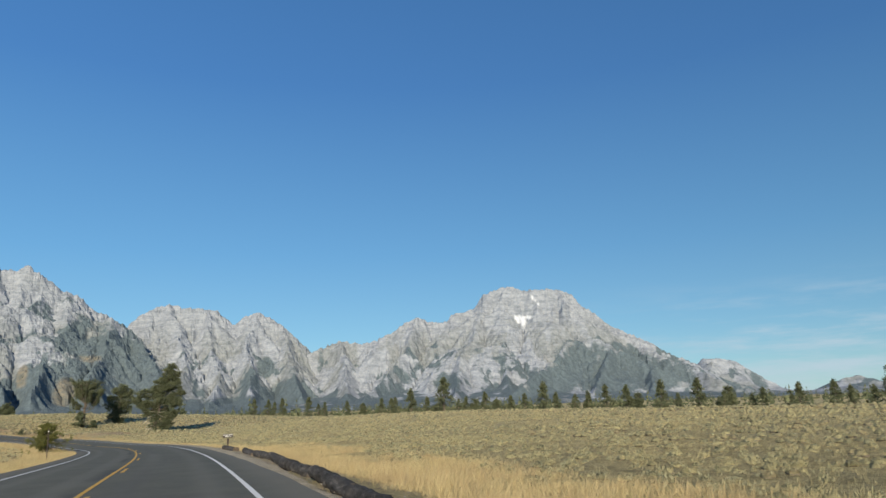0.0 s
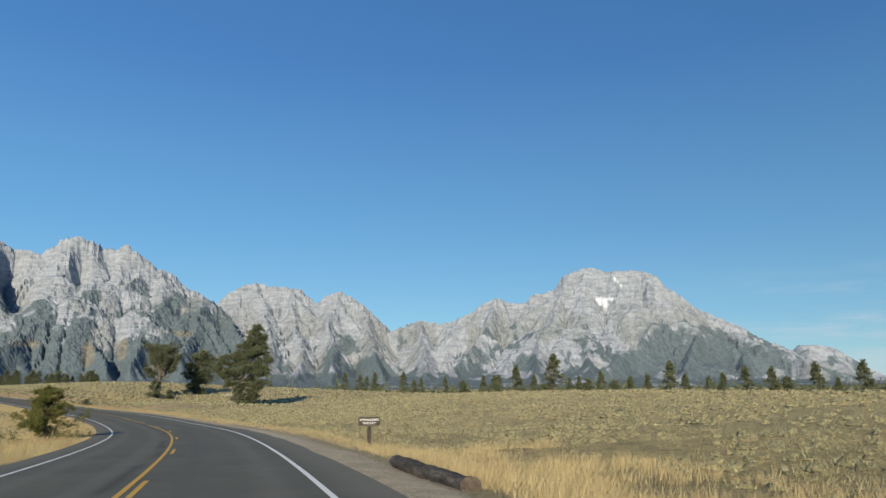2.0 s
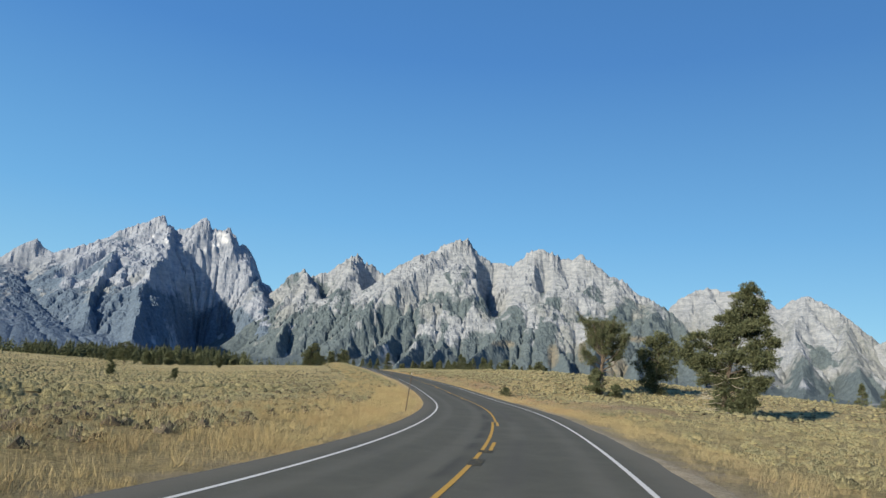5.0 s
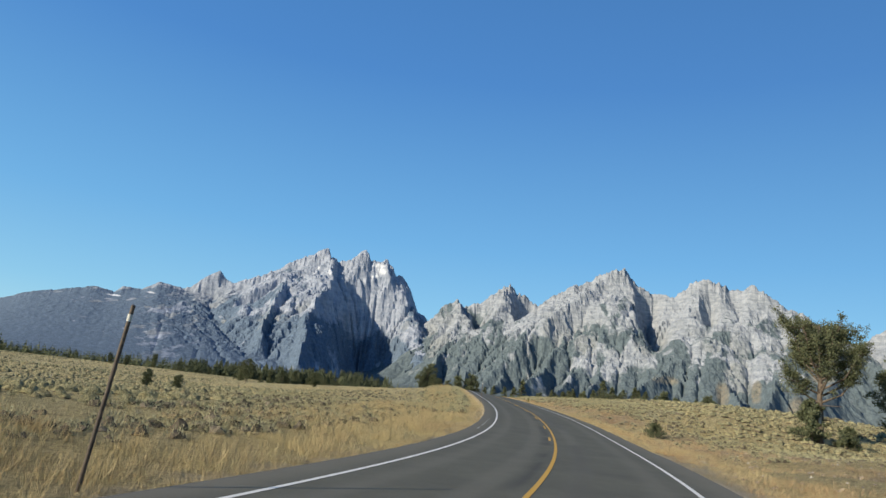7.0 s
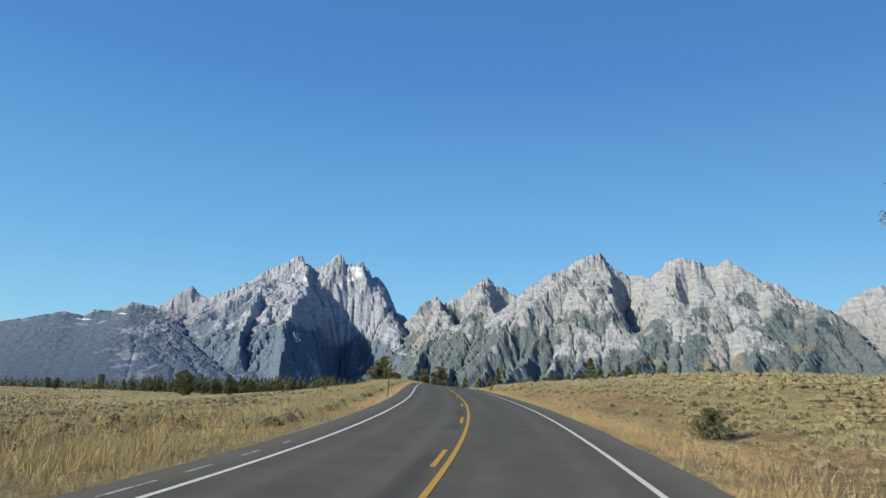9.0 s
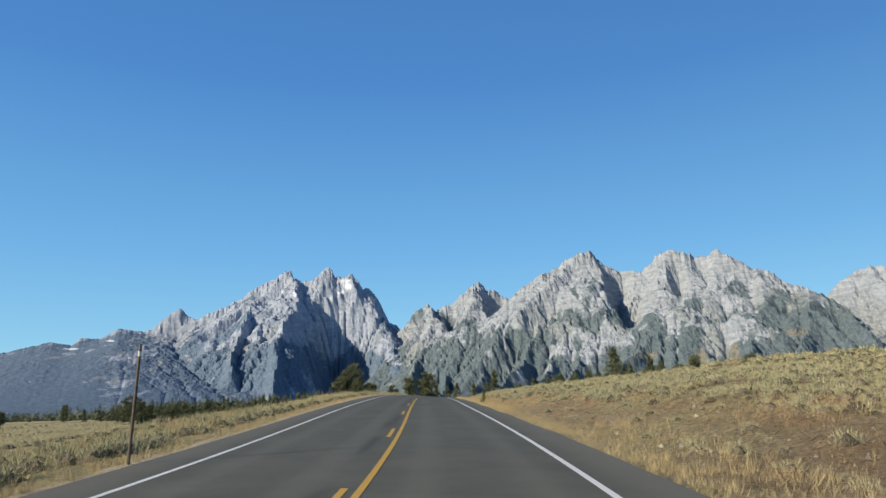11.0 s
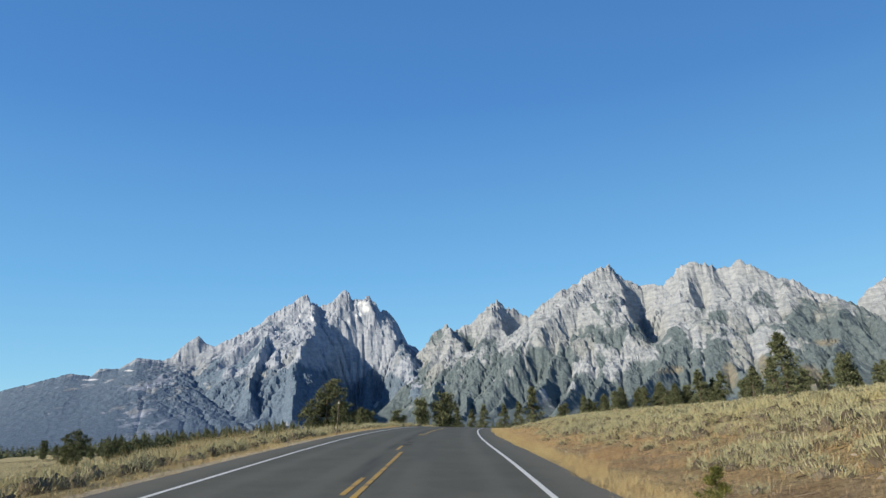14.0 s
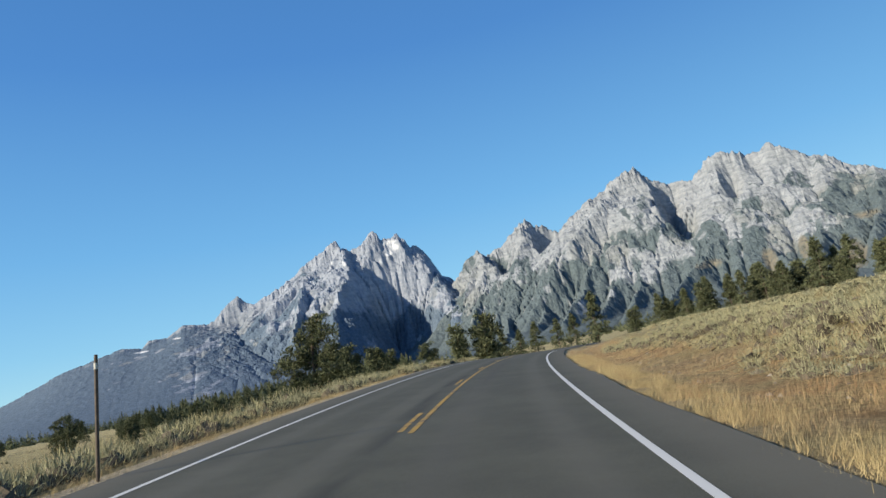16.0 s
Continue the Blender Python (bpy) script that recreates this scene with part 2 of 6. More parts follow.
GRASS = island_mat("dry_grass", [(0.0, (0.275, 0.215, 0.11)), (0.4, (0.44, 0.352, 0.187)), (0.8, (0.594, 0.49, 0.275)), (1.0, (0.319, 0.27, 0.138))], patch=0.35, patch_colour=(0.33, 0.248, 0.143))
RUST = island_mat("rusty_grass", [(0.0, (0.27, 0.168, 0.092)), (0.5, (0.39, 0.285, 0.158)), (0.85, (0.52, 0.425, 0.24)), (1.0, (0.31, 0.29, 0.16))], patch=0.45, patch_colour=(0.33, 0.195, 0.102))
FIELD = island_mat("field_grass", [(0.0, (0.269, 0.23, 0.118)), (0.4, (0.392, 0.336, 0.179)), (0.8, (0.515, 0.437, 0.241)), (1.0, (0.291, 0.286, 0.146))], patch=0.12, patch_colour=(0.297, 0.28, 0.168))
SAGE = island_mat("sagebrush", [(0.0, (0.20, 0.206, 0.13)), (0.4, (0.30, 0.30, 0.19)), (0.75, (0.365, 0.36, 0.235)), (1.0, (0.43, 0.405, 0.26))], patch=0.12, patch_colour=(0.38, 0.345, 0.19))


def make_sage_body():
    """The massed fine twigs and leaves of a bush."""
    m, n, l, b = material("sagebrush_body", 0.95, 0.1)
    g = n.new("ShaderNodeNewGeometry")
    col = ramp(n, l, g.outputs["Random Per Island"], [(0.0, (0.21, 0.20, 0.124)), (0.35, (0.288, 0.27, 0.164)), (0.75, (0.37, 0.335, 0.192)), (1.0, (0.265, 0.228, 0.142))])
    fine = noise_node(n, l, 7.0, 8, 0.85)
    col = mix(n, l, 0.85, col, ramp(n, l, fine, [(0.39, (0.42, 0.41, 0.37)), (0.47, (0.88, 0.88, 0.85)), (0.60, (1.45, 1.45, 1.38))]), "MULTIPLY")
    l.new(col, b.inputs["Base Color"])
    bump(n, l, b, noise_node(n, l, 6.0, 7, 0.85), 0.8, 0.2)
    return m


SAGE_BODY = make_sage_body()
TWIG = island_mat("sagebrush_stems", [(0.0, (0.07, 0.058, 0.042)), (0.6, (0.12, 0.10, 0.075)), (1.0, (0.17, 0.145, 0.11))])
NEEDLE = island_mat("pine_needles", [(0.0, (0.052, 0.065, 0.038)), (0.5, (0.098, 0.115, 0.065)), (1.0, (0.168, 0.178, 0.10))])
NEEDLE_YOUNG = island_mat("young_pine_needles", [(0.0, (0.050, 0.064, 0.022)), (0.5, (0.115, 0.128, 0.040)), (1.0, (0.21, 0.195, 0.060))])
BARK, _n, _l, _b = material("bark", 0.95, 0.1)
_l.new(ramp(_n, _l, noise_node(_n, _l, 5.0, 6, 0.7, stretch=(1, 1, 0.2)), [(0.35, (0.07, 0.055, 0.042)), (0.65, (0.20, 0.165, 0.135))]), _b.inputs["Base Color"])

# ---------------------------------------------------------------- the road's line
STEP = 1.0
TH = [23.8, 24.5, 25.1, 25.7, 27.6, 29.7, 32.4, 36.0, 39.5, 42.8, 46.4, 50.6, 53.3, 56.3, 59.0, 61.0, 61.2, 60.7, 61.1, 59.6, 58.2, 56.3, 54.1, 52.0, 49.9, 47.8, 45.6, 43.5, 41.4, 39.3]
RZ = [0.07, -0.07, -0.75, -1.52, -2.2, -2.23, -1.95, -0.91, 0.25, 1.17, 1.75, 1.9, 1.45, 0.92, 0.38]
BK = [0.047, 0.003, 0.023, 0.026, 0.004, -0.034, -0.067, -0.082, -0.062, -0.05]


def spline(knots, values, x):
    knots, values = np.asarray(knots, float), np.asarray(values, float)
    i = np.clip(np.searchsorted(knots, x) - 1, 0, len(knots) - 2)
    m, dx = np.gradient(values, knots), knots[i + 1] - knots[i]
    u = (x - knots[i]) / dx
    return (2 * u ** 3 - 3 * u ** 2 + 1) * values[i] + (u ** 3 - 2 * u ** 2 + u) * dx * m[i] + (-2 * u ** 3 + 3 * u ** 2) * values[i + 1] + (u ** 3 - u ** 2) * dx * m[i + 1]


S = np.arange(-15, 420, STEP)
_th = np.radians(spline(np.arange(-15, 421, 15), TH, S))
_x, _y = np.cumsum(-np.sin(_th)), np.cumsum(np.cos(_th))
_x, _y = _x - _x[15], _y - _y[15]
_z, _bk = spline(np.arange(-15, 421, 30), RZ, S), spline(np.arange(-15, 421, 45), BK, S)
# carried on straight behind the start
_back = np.arange(-135, -15, STEP)
CX = np.concatenate([_x[0] + math.sin(_th[0]) * (-15 - _back), _x])
CY = np.concatenate([_y[0] - math.cos(_th[0]) * (-15 - _back), _y])
CZ = np.concatenate([np.full(len(_back), _z[0]), _z])
CB = np.concatenate([np.full(len(_back), _bk[0]), _bk])
CT = np.concatenate([np.full(len(_back), _th[0]), _th])
S = np.concatenate([_back, S])


def on_road(s, u, lift=0.0):
    """The place u metres to the right of the centre line, s metres along it."""
    x, y, z, b, th = (np.interp(s, S, v) for v in (CX, CY, CZ, CB, CT))
    return np.stack([x + np.cos(th) * u, y + np.sin(th) * u, z + b * u + lift], -1)


def road_coords(x, y):
    """Nearest s, and u to the right, of places in the plan."""
    x, y = np.asarray(x, float), np.asarray(y, float)
    s, u = np.empty(x.size), np.empty(x.size)
    xf, yf = x.ravel(), y.ravel()
    for a in range(0, x.size, 20000):
        d = (xf[a:a + 20000, None] - CX) ** 2 + (yf[a:a + 20000, None] - CY) ** 2
        i = d.argmin(1)
        th = CT[i]
        side = (xf[a:a + 20000] - CX[i]) * np.cos(th) + (yf[a:a + 20000] - CY[i]) * np.sin(th)
        s[a:a + 20000], u[a:a + 20000] = S[i], np.sign(side) * np.sqrt(d.min(1))
    return s.reshape(x.shape), u.reshape(x.shape)


# ---------------------------------------------------------------- the lie of the land: spot heights beside the road (s, u, z)
SPOTS_RIGHT = [(-60, 20, -0.6), (-60, 90, -1.2), (0, 15, -0.7), (0, 50, -0.7), (0, 120, -3.2), (45, 150, -3.4), (85, 130, -2.4), (115, 115, -1.2), (40, 14, -1.3), (40, 40, -0.5), (45, 90, -0.4), (75, 12, -1.9), (75, 30, -1.1),
               (80, 70, -0.1)]
SPOTS_BANK = [(170, 33, -2.7), (110, 12, -2.4), (110, 30, -1.6), (110, 60, 0.0), (140, 12, -2.2), (140, 30, -2.0), (145, 60, -0.4), (165, 11, -2.0), (165, 18, -1.3), (175, 36, -2.6), (193, 11, -1.7),
               (193, 17, -1.0), (198, 21, 0.5), (207, 15, 0.5), (196, 28, -0.5), (230, 11, 0.7), (230, 18, 2.1), (230, 50, 2.6), (262, 11, 1.3), (262, 20, 2.2), (262, 60, 2.6), (320, 15, 2.0), (320, 60, 2.6)]
SPOTS_LEFT = [(-60, -20, 0.0), (-60, -90, -0.5), (20, -15, -0.3), (60, -12, -1.4), (60, -40, -1.3), (100, -12, -2.1), (100, -40, -1.8), (100, -100, -2.0), (140, -14, -2.4), (140, -60, -3.2), (180, -12, -1.6),
              (180, -50, -3.8), (220, -10, -0.1), (220, -18, -1.1), (242, -9, 0.6), (220, -60, -4.0), (260, -9, 1.5), (260, -30, -1.5), (260, -80, -3.0), (320, -15, 1.5), (320, -80, -2.7), (400, -60, -2.4)]
_sp = np.array(SPOTS_RIGHT + SPOTS_BANK + SPOTS_LEFT, float)
_pp = on_road(_sp[:, 0], _sp[:, 1])[:, :2]
_far = np.array([(60, 330, -6.5), (-60, 360, -4.5), (250, 250, -8.0), (300, 0, -8.0), (170, 120, -5.5), (130, 200, -6.0), (-420, 140, -1.7), (-350, 20, -2.6), (-200, -60, -4.5), (-560, 320, -2.4), (-300, 420, -1.0), (0, -250, -4.0)], float)
_pp, _pz = np.concatenate([_pp, _far[:, :2]]), np.concatenate([_sp[:, 2], _far[:, 2]])


def _tps(d2):
    return d2 * np.log(d2 + 1e-6) * 0.5


_K = _tps(((_pp[:, None] - _pp[None]) ** 2).sum(-1) / 1e4) + np.eye(len(_pp)) * 0.002
_Q = np.concatenate([np.ones((len(_pp), 1)), _pp / 100], 1)
_W = np.linalg.solve(np.block([[_K, _Q], [_Q.T, np.zeros((3, 3))]]), np.concatenate([_pz, np.zeros(3)]))


def land(x, y, su=None):
    """Height of the natural ground with the road's bed cut into it."""
    x, y = np.asarray(x, float), np.asarray(y, float)
    out = np.empty(x.size)
    xf, yf = x.ravel(), y.ravel()
    for a in range(0, x.size, 20000):
        q = np.stack([xf[a:a + 20000], yf[a:a + 20000]], 1)
        d2 = ((q[:, None] - _pp[None]) ** 2).sum(-1) / 1e4
        out[a:a + 20000] = _tps(d2) @ _W[:len(_pp)] + _W[-3] + q @ _W[-2:] / 100
    t = out.reshape(x.shape)
    s, u = su if su else road_coords(x, y)
    # past the mapped strip the plain is level
    far = sstep(180, 420, np.abs(u))
    t = np.clip(t, -9, 6) * (1 - far) + far * np.where(u < 0, -1.8, -7.0)
    t = t + (0.35 * (fbm(x / 14, y / 14, 4, 5) - 0.5) + 0.16 * (vnoise(x / 1.6, y / 1.6, 9) - 0.5)) * sstep(5, 12, np.abs(u))
    bed = np.interp(s, S, CZ) + np.interp(s, S, CB) * np.clip(u, -9, 9) - 0.05 - 0.05 * np.clip(np.abs(u) - 4.6, 0, 6) - 0.25 * (1 - sstep(3.2, 4.25, np.abs(u)))
    w = sstep(5.0, 11.0, np.abs(u))
    return bed * (1 - w) + t * w


def graded(lo, hi, step, reach):
    mid = np.arange(lo, hi + step, step)
    out, d = [], step
    while sum(out) < reach:
        d *= 1.14
        out.append(d)
    tail = np.cumsum(out)
    return np.concatenate([lo - tail[::-1], mid, mid[-1] + tail])


gx, gy = graded(-270, 60, 1.6, 4900), graded(-40, 270, 1.6, 4900)
GX, GY = np.meshgrid(gx, gy)
gs, gu = road_coords(GX, GY)
GZ = land(GX, GY, (gs, gu))
me = mesh_np("ground", np.stack([GX, GY, GZ], -1).reshape(-1, 3), grid_faces(len(gy), len(gx)), GROUND, True)
turnout = sstep(20, 30, gs) * (1 - sstep(90, 112, gs)) * (gu > 0)
shoulder = sstep(60, 90, gs) * (1 - sstep(150, 172, gs)) * (gu > 0) * (1 - sstep(5.3, 6.1, gu + 0.9 * (vnoise(GX, GY, 3) - 0.5)))
gravel = np.maximum(np.maximum(1 - sstep(4.3, 4.9, np.abs(gu)), shoulder), turnout * (1 - sstep(5.9, 6.9, gu + 1.5 * (vnoise(GX, GY, 3) - 0.5))))
front = np.interp(gs, [150, 182, 200, 215, 235, 262, 330], [20, 14, 10.5, 9.2, 8.4, 7.8, 7.0])
bare = sstep(140, 160, gs) * sstep(5, 6.5, gu) * (1 - sstep(0, 3, gu - front)) * sstep(0.35, 0.6, fbm(GX / 6, GY / 6, 3, 21))
attribute(me, "gravel", gravel)
attribute(me, "bare", bare)
rusty = sstep(232, 256, gs) * sstep(5.4, 6.4, gu) * (1 - sstep(-0.6, 1.6, gu - front)) * (0.45 + 0.55 * sstep(0.4, 0.55, fbm(GX / 4, GY / 4, 3, 23)))
attribute(me, "rust", rusty)
attribute(me, "cover", (1 - np.maximum(gravel, np.maximum(bare, rusty))) * sstep(6, 9, np.abs(gu)))
ground = tagged(new("ground", me), "dry tan soil of the sagebrush plain", "ground", kind="structure")


# ---------------------------------------------------------------- the road and its paint
def ribbon(name, s0, s1, u0, u1, lift, mat, step=1.0, cols=1, wobble=0.0):
    s = np.arange(s0, s1 + step * 0.5, step)
    us = np.linspace(u0, u1, cols + 1)
    sg, ug = np.meshgrid(s, us, indexing="ij")
    if wobble:
        ug = ug + wobble * (vnoise(sg / 3.0, ug * 0 + u0, 44) - 0.5) * (np.abs(ug) >= max(abs(u0), abs(u1)) - 1e-6)
    return mesh_np(name, on_road(sg, ug, lift).reshape(-1, 3), grid_faces(len(s), cols + 1), mat, True), sg, ug


me, sg, ug = ribbon("road", -134, 415, -4.5, 4.55, 0.0, ASPHALT, 1.0, 45, 0.22)
lane = np.abs(np.abs(ug) - 1.75)
attribute(me, "wheel", sstep(0.45, 0.75, lane) * (1 - sstep(0.95, 1.3, lane)) * 0.8)
attribute(me, "dusty", sstep(3.4, 4.3, np.abs(ug)))
attribute(me, "seam", np.clip((1 - sstep(0.05, 0.22, np.abs(ug + 0.38 + 0.25 * (vnoise(sg / 9, sg * 0, 47) - 0.5)))) * sstep(0.45, 0.62, vnoise(sg / 2.2, sg * 0, 48)) * 0.6
                          + 0.35 * (1 - sstep(0.0, 0.5, np.abs(ug - 0.9))) * sstep(0.5, 0.7, vnoise(sg / 11, sg * 0 + 3, 49)), 0, 1))
road = tagged(new("road", me), "grey two-lane asphalt road curving over the plain", "road", kind="structure")

PAINT = 0.006


def make_gravel():
    m, n, l, b = material("pale_gravel", 0.95, 0.1)
    col = ramp(n, l, noise_node(n, l, 1.2, 5, 0.7), [(0.35, (0.40, 0.335, 0.23)), (0.65, (0.56, 0.48, 0.345))])
    grit = noise_node(n, l, 16.0, 6, 0.85)
    col = mix(n, l, 0.8, col, ramp(n, l, grit, [(0.38, (0.45, 0.43, 0.40)), (0.5, (1, 1, 1)), (0.62, (1.4, 1.38, 1.34))]), "MULTIPLY")
    l.new(col, b.inputs["Base Color"])
    bump(n, l, b, grit, 1.0, 0.05)
    return m


def shoulder(s0, s1, side, widths, label):
    """Loose gravel between the asphalt and the grass, with a ragged outer edge."""
    s = np.arange(s0, s1, 0.5)
    w = np.interp(s, *zip(*widths)) + 0.5 * (fbm(s / 2.5, s * 0 + side, 3, 45) - 0.5)
    q = np.linspace(0, 1, 7)
    uu = side * (4.12 + (w[:, None] - 4.12) * q[None])
    p = on_road(s[:, None] + 0 * uu, uu)
    z = land(p[..., 0], p[..., 1]) + 0.045 - 0.14 * q[None] ** 4 + 0.012 * (vnoise(p[..., 0] * 3, p[..., 1] * 3, 46) - 0.5)
    z[:, 0] = p[:, 0, 2] - 0.02
    z = np.where(np.abs(uu) < 4.65, np.minimum(z, p[..., 2] - 0.02), z)
    f = grid_faces(len(s), 7)
    me = mesh_np("gravel_shoulder", np.stack([p[..., 0], p[..., 1], z], -1).reshape(-1, 3), f if side > 0 else f[:, ::-1], GRAVEL, True)
    return tagged(new("gravel_shoulder", me), label, "shoulder", kind="structure")


GRAVEL = make_gravel()
shoulder(-12, 172, 1, [(-12, 4.7), (5, 4.8), (20, 5.2), (40, 5.9), (60, 6.4), (85, 6.1), (105, 5.5), (125, 5.2), (150, 4.9), (172, 4.6)], "pale tan gravel shoulder beside the asphalt")
shoulder(172, 335, 1, [(172, 4.5), (335, 4.5)], "narrow strip of gravel at the asphalt's edge")
shoulder(-12, 175, -1, [(-12, 4.5), (175, 4.5)], "narrow strip of gravel at the asphalt's edge")
shoulder(175, 335, -1, [(175, 4.6), (200, 5.1), (260, 5.6), (335, 5.6)], "narrow tan gravel shoulder below the berm")


def line(name, s0, s1, u, width, mat, label):
    me, _, _ = ribbon(name, s0, s1, u - width / 2, u + width / 2, PAINT, mat, 0.5)
    ob = new(name, me)
    ob.parent = road
    return tagged(ob, label)


line("edge_line", -134, 415, -3.44, 0.11, WHITE, "white edge line")
line("edge_line", -134, 415, 3.44, 0.115, WHITE, "white edge line")
line("centre_line", -134, 126, -0.09, 0.11, YELLOW, "solid yellow centre line")
line("centre_line", 126, 240, 0.07, 0.11, YELLOW, "solid yellow centre line")
line("centre_line", 240, 252.0, 0.07, 0.11, YELLOW_WORN, "worn yellow centre line")
line("centre_line", 269.0, 415, 0.07, 0.11, YELLOW_WORN, "worn yellow centre line")
DASHES = [50.5 + 12.1 * k for k in range(-12, 7)] + [159.0, 170.5, 182.1, 193.7, 205.3, 217.0, 228.5, 240.2, 253.2, 269.3] + [281.0 + 11.8 * k for k in range(10)]
for s0 in DASHES:
    line("centre_dash", s0, s0 + 3.05, 0.14 if s0 < 130 else -0.17, 0.11, YELLOW if s0 < 230 else YELLOW_WORN, "yellow centre dash")
for s0, s1 in ((163.0, 164.6), (166.2, 167.8), (168.6, 169.7), (171.0, 171.8), (173.6, 174.3)):
    line("worn_mark", s0, s1, -3.98, 0.07, WHITE_WORN, "worn white mark outside the edge line")
WORN, _n, _l, _b = material("worn_asphalt", 0.85, 0.2)
_l.new(ramp(_n, _l, noise_node(_n, _l, 6.0, 6, 0.8), [(0.38, (0.040, 0.038, 0.028)), (0.55, (0.085, 0.080, 0.056)), (0.66, (0.26, 0.18, 0.06))]), _b.inputs["Base Color"])
TAR_SHADOW, _n, _l, _b = material("crack_shadow_tar", 0.7, 0.3)
_b.inputs["Base Color"].default_value = (0.035, 0.034, 0.031, 1)


def crack_shadow(s0, u0, s1, u1, width, seed):
    """A thin wandering dark line across the asphalt: tar-filled cracks, and a snow pole's shadow in the same colour."""
    t = np.linspace(0, 1, 26)
    drift = 0.35 * (fbm(t * 7, t * 0 + seed, 3, seed) - 0.5)
    ss, uu = s0 + (s1 - s0) * t + drift, u0 + (u1 - u0) * t
    half = width * (0.5 + 0.5 * vnoise(t * 19, t * 0, seed + 1))
    v = np.stack([on_road(ss - half, uu, 0.004), on_road(ss + half, uu, 0.004)], 1).reshape(-1, 3)
    ob = new("crack_shadow", mesh_np("crack_shadow", v, grid_faces(26, 2)[:, ::-1], TAR_SHADOW, True))
    ob.parent = road
    tagged(ob, "dark line of tar cracks and a painted pole shadow")


for s0, s1 in ((106.9, 108.4), (110.2, 110.9), (256.4, 257.6), (258.8, 259.7)):
    me, _, _ = ribbon("tar_patch", s0, s1, -0.17, 0.22, PAINT + 0.004, WORN, 0.25, 4, 0.25)
    ob = new("tar_patch", me)
    ob.parent = road
    tagged(ob, "dark worn patch across the centre lines")
# the first draws the snow pole's cast shadow in tar colour
for k, (s0, u0, s1, u1) in enumerate([(269.6, -4.1, 275.0, -2.0), (92.0, -3.9, 90.0, -0.4), (284.0, 0.4, 281.0, 4.0)]):
    crack_shadow(s0, u0, s1, u1, 0.022, 300 + k)


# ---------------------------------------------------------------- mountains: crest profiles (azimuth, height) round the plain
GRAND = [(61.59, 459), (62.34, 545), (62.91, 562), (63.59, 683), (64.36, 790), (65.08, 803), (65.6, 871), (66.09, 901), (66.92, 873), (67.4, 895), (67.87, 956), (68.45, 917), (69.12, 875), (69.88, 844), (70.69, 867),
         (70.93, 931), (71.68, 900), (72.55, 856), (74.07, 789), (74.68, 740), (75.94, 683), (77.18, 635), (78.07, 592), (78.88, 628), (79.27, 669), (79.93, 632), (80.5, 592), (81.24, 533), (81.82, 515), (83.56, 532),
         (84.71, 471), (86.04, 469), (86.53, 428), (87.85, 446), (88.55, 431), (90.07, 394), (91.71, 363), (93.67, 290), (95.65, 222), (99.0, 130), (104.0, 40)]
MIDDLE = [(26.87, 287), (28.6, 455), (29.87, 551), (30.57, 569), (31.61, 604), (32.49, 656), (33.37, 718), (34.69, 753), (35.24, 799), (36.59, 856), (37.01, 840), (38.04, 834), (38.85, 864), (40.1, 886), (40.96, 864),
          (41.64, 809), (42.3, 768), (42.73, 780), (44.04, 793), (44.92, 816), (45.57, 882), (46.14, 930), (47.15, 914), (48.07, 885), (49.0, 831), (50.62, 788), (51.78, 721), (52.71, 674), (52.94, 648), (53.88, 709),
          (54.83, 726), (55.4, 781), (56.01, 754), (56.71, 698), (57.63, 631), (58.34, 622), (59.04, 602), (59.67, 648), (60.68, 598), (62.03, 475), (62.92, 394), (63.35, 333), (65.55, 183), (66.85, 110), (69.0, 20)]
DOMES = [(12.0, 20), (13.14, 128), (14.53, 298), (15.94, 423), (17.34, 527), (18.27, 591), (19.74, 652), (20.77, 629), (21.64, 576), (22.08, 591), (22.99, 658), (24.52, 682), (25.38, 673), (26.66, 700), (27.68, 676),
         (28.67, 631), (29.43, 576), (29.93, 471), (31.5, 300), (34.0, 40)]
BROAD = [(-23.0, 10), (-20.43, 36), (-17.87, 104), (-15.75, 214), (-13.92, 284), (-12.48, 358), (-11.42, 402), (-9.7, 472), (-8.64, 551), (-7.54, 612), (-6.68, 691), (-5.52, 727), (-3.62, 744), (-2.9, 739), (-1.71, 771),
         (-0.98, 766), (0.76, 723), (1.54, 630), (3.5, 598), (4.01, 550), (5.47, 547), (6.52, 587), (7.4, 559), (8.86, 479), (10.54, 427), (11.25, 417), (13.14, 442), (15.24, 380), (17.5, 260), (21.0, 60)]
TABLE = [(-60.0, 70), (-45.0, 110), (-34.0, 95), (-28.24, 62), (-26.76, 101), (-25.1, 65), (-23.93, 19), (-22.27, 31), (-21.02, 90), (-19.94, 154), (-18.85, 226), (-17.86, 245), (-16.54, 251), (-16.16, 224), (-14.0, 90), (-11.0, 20)]
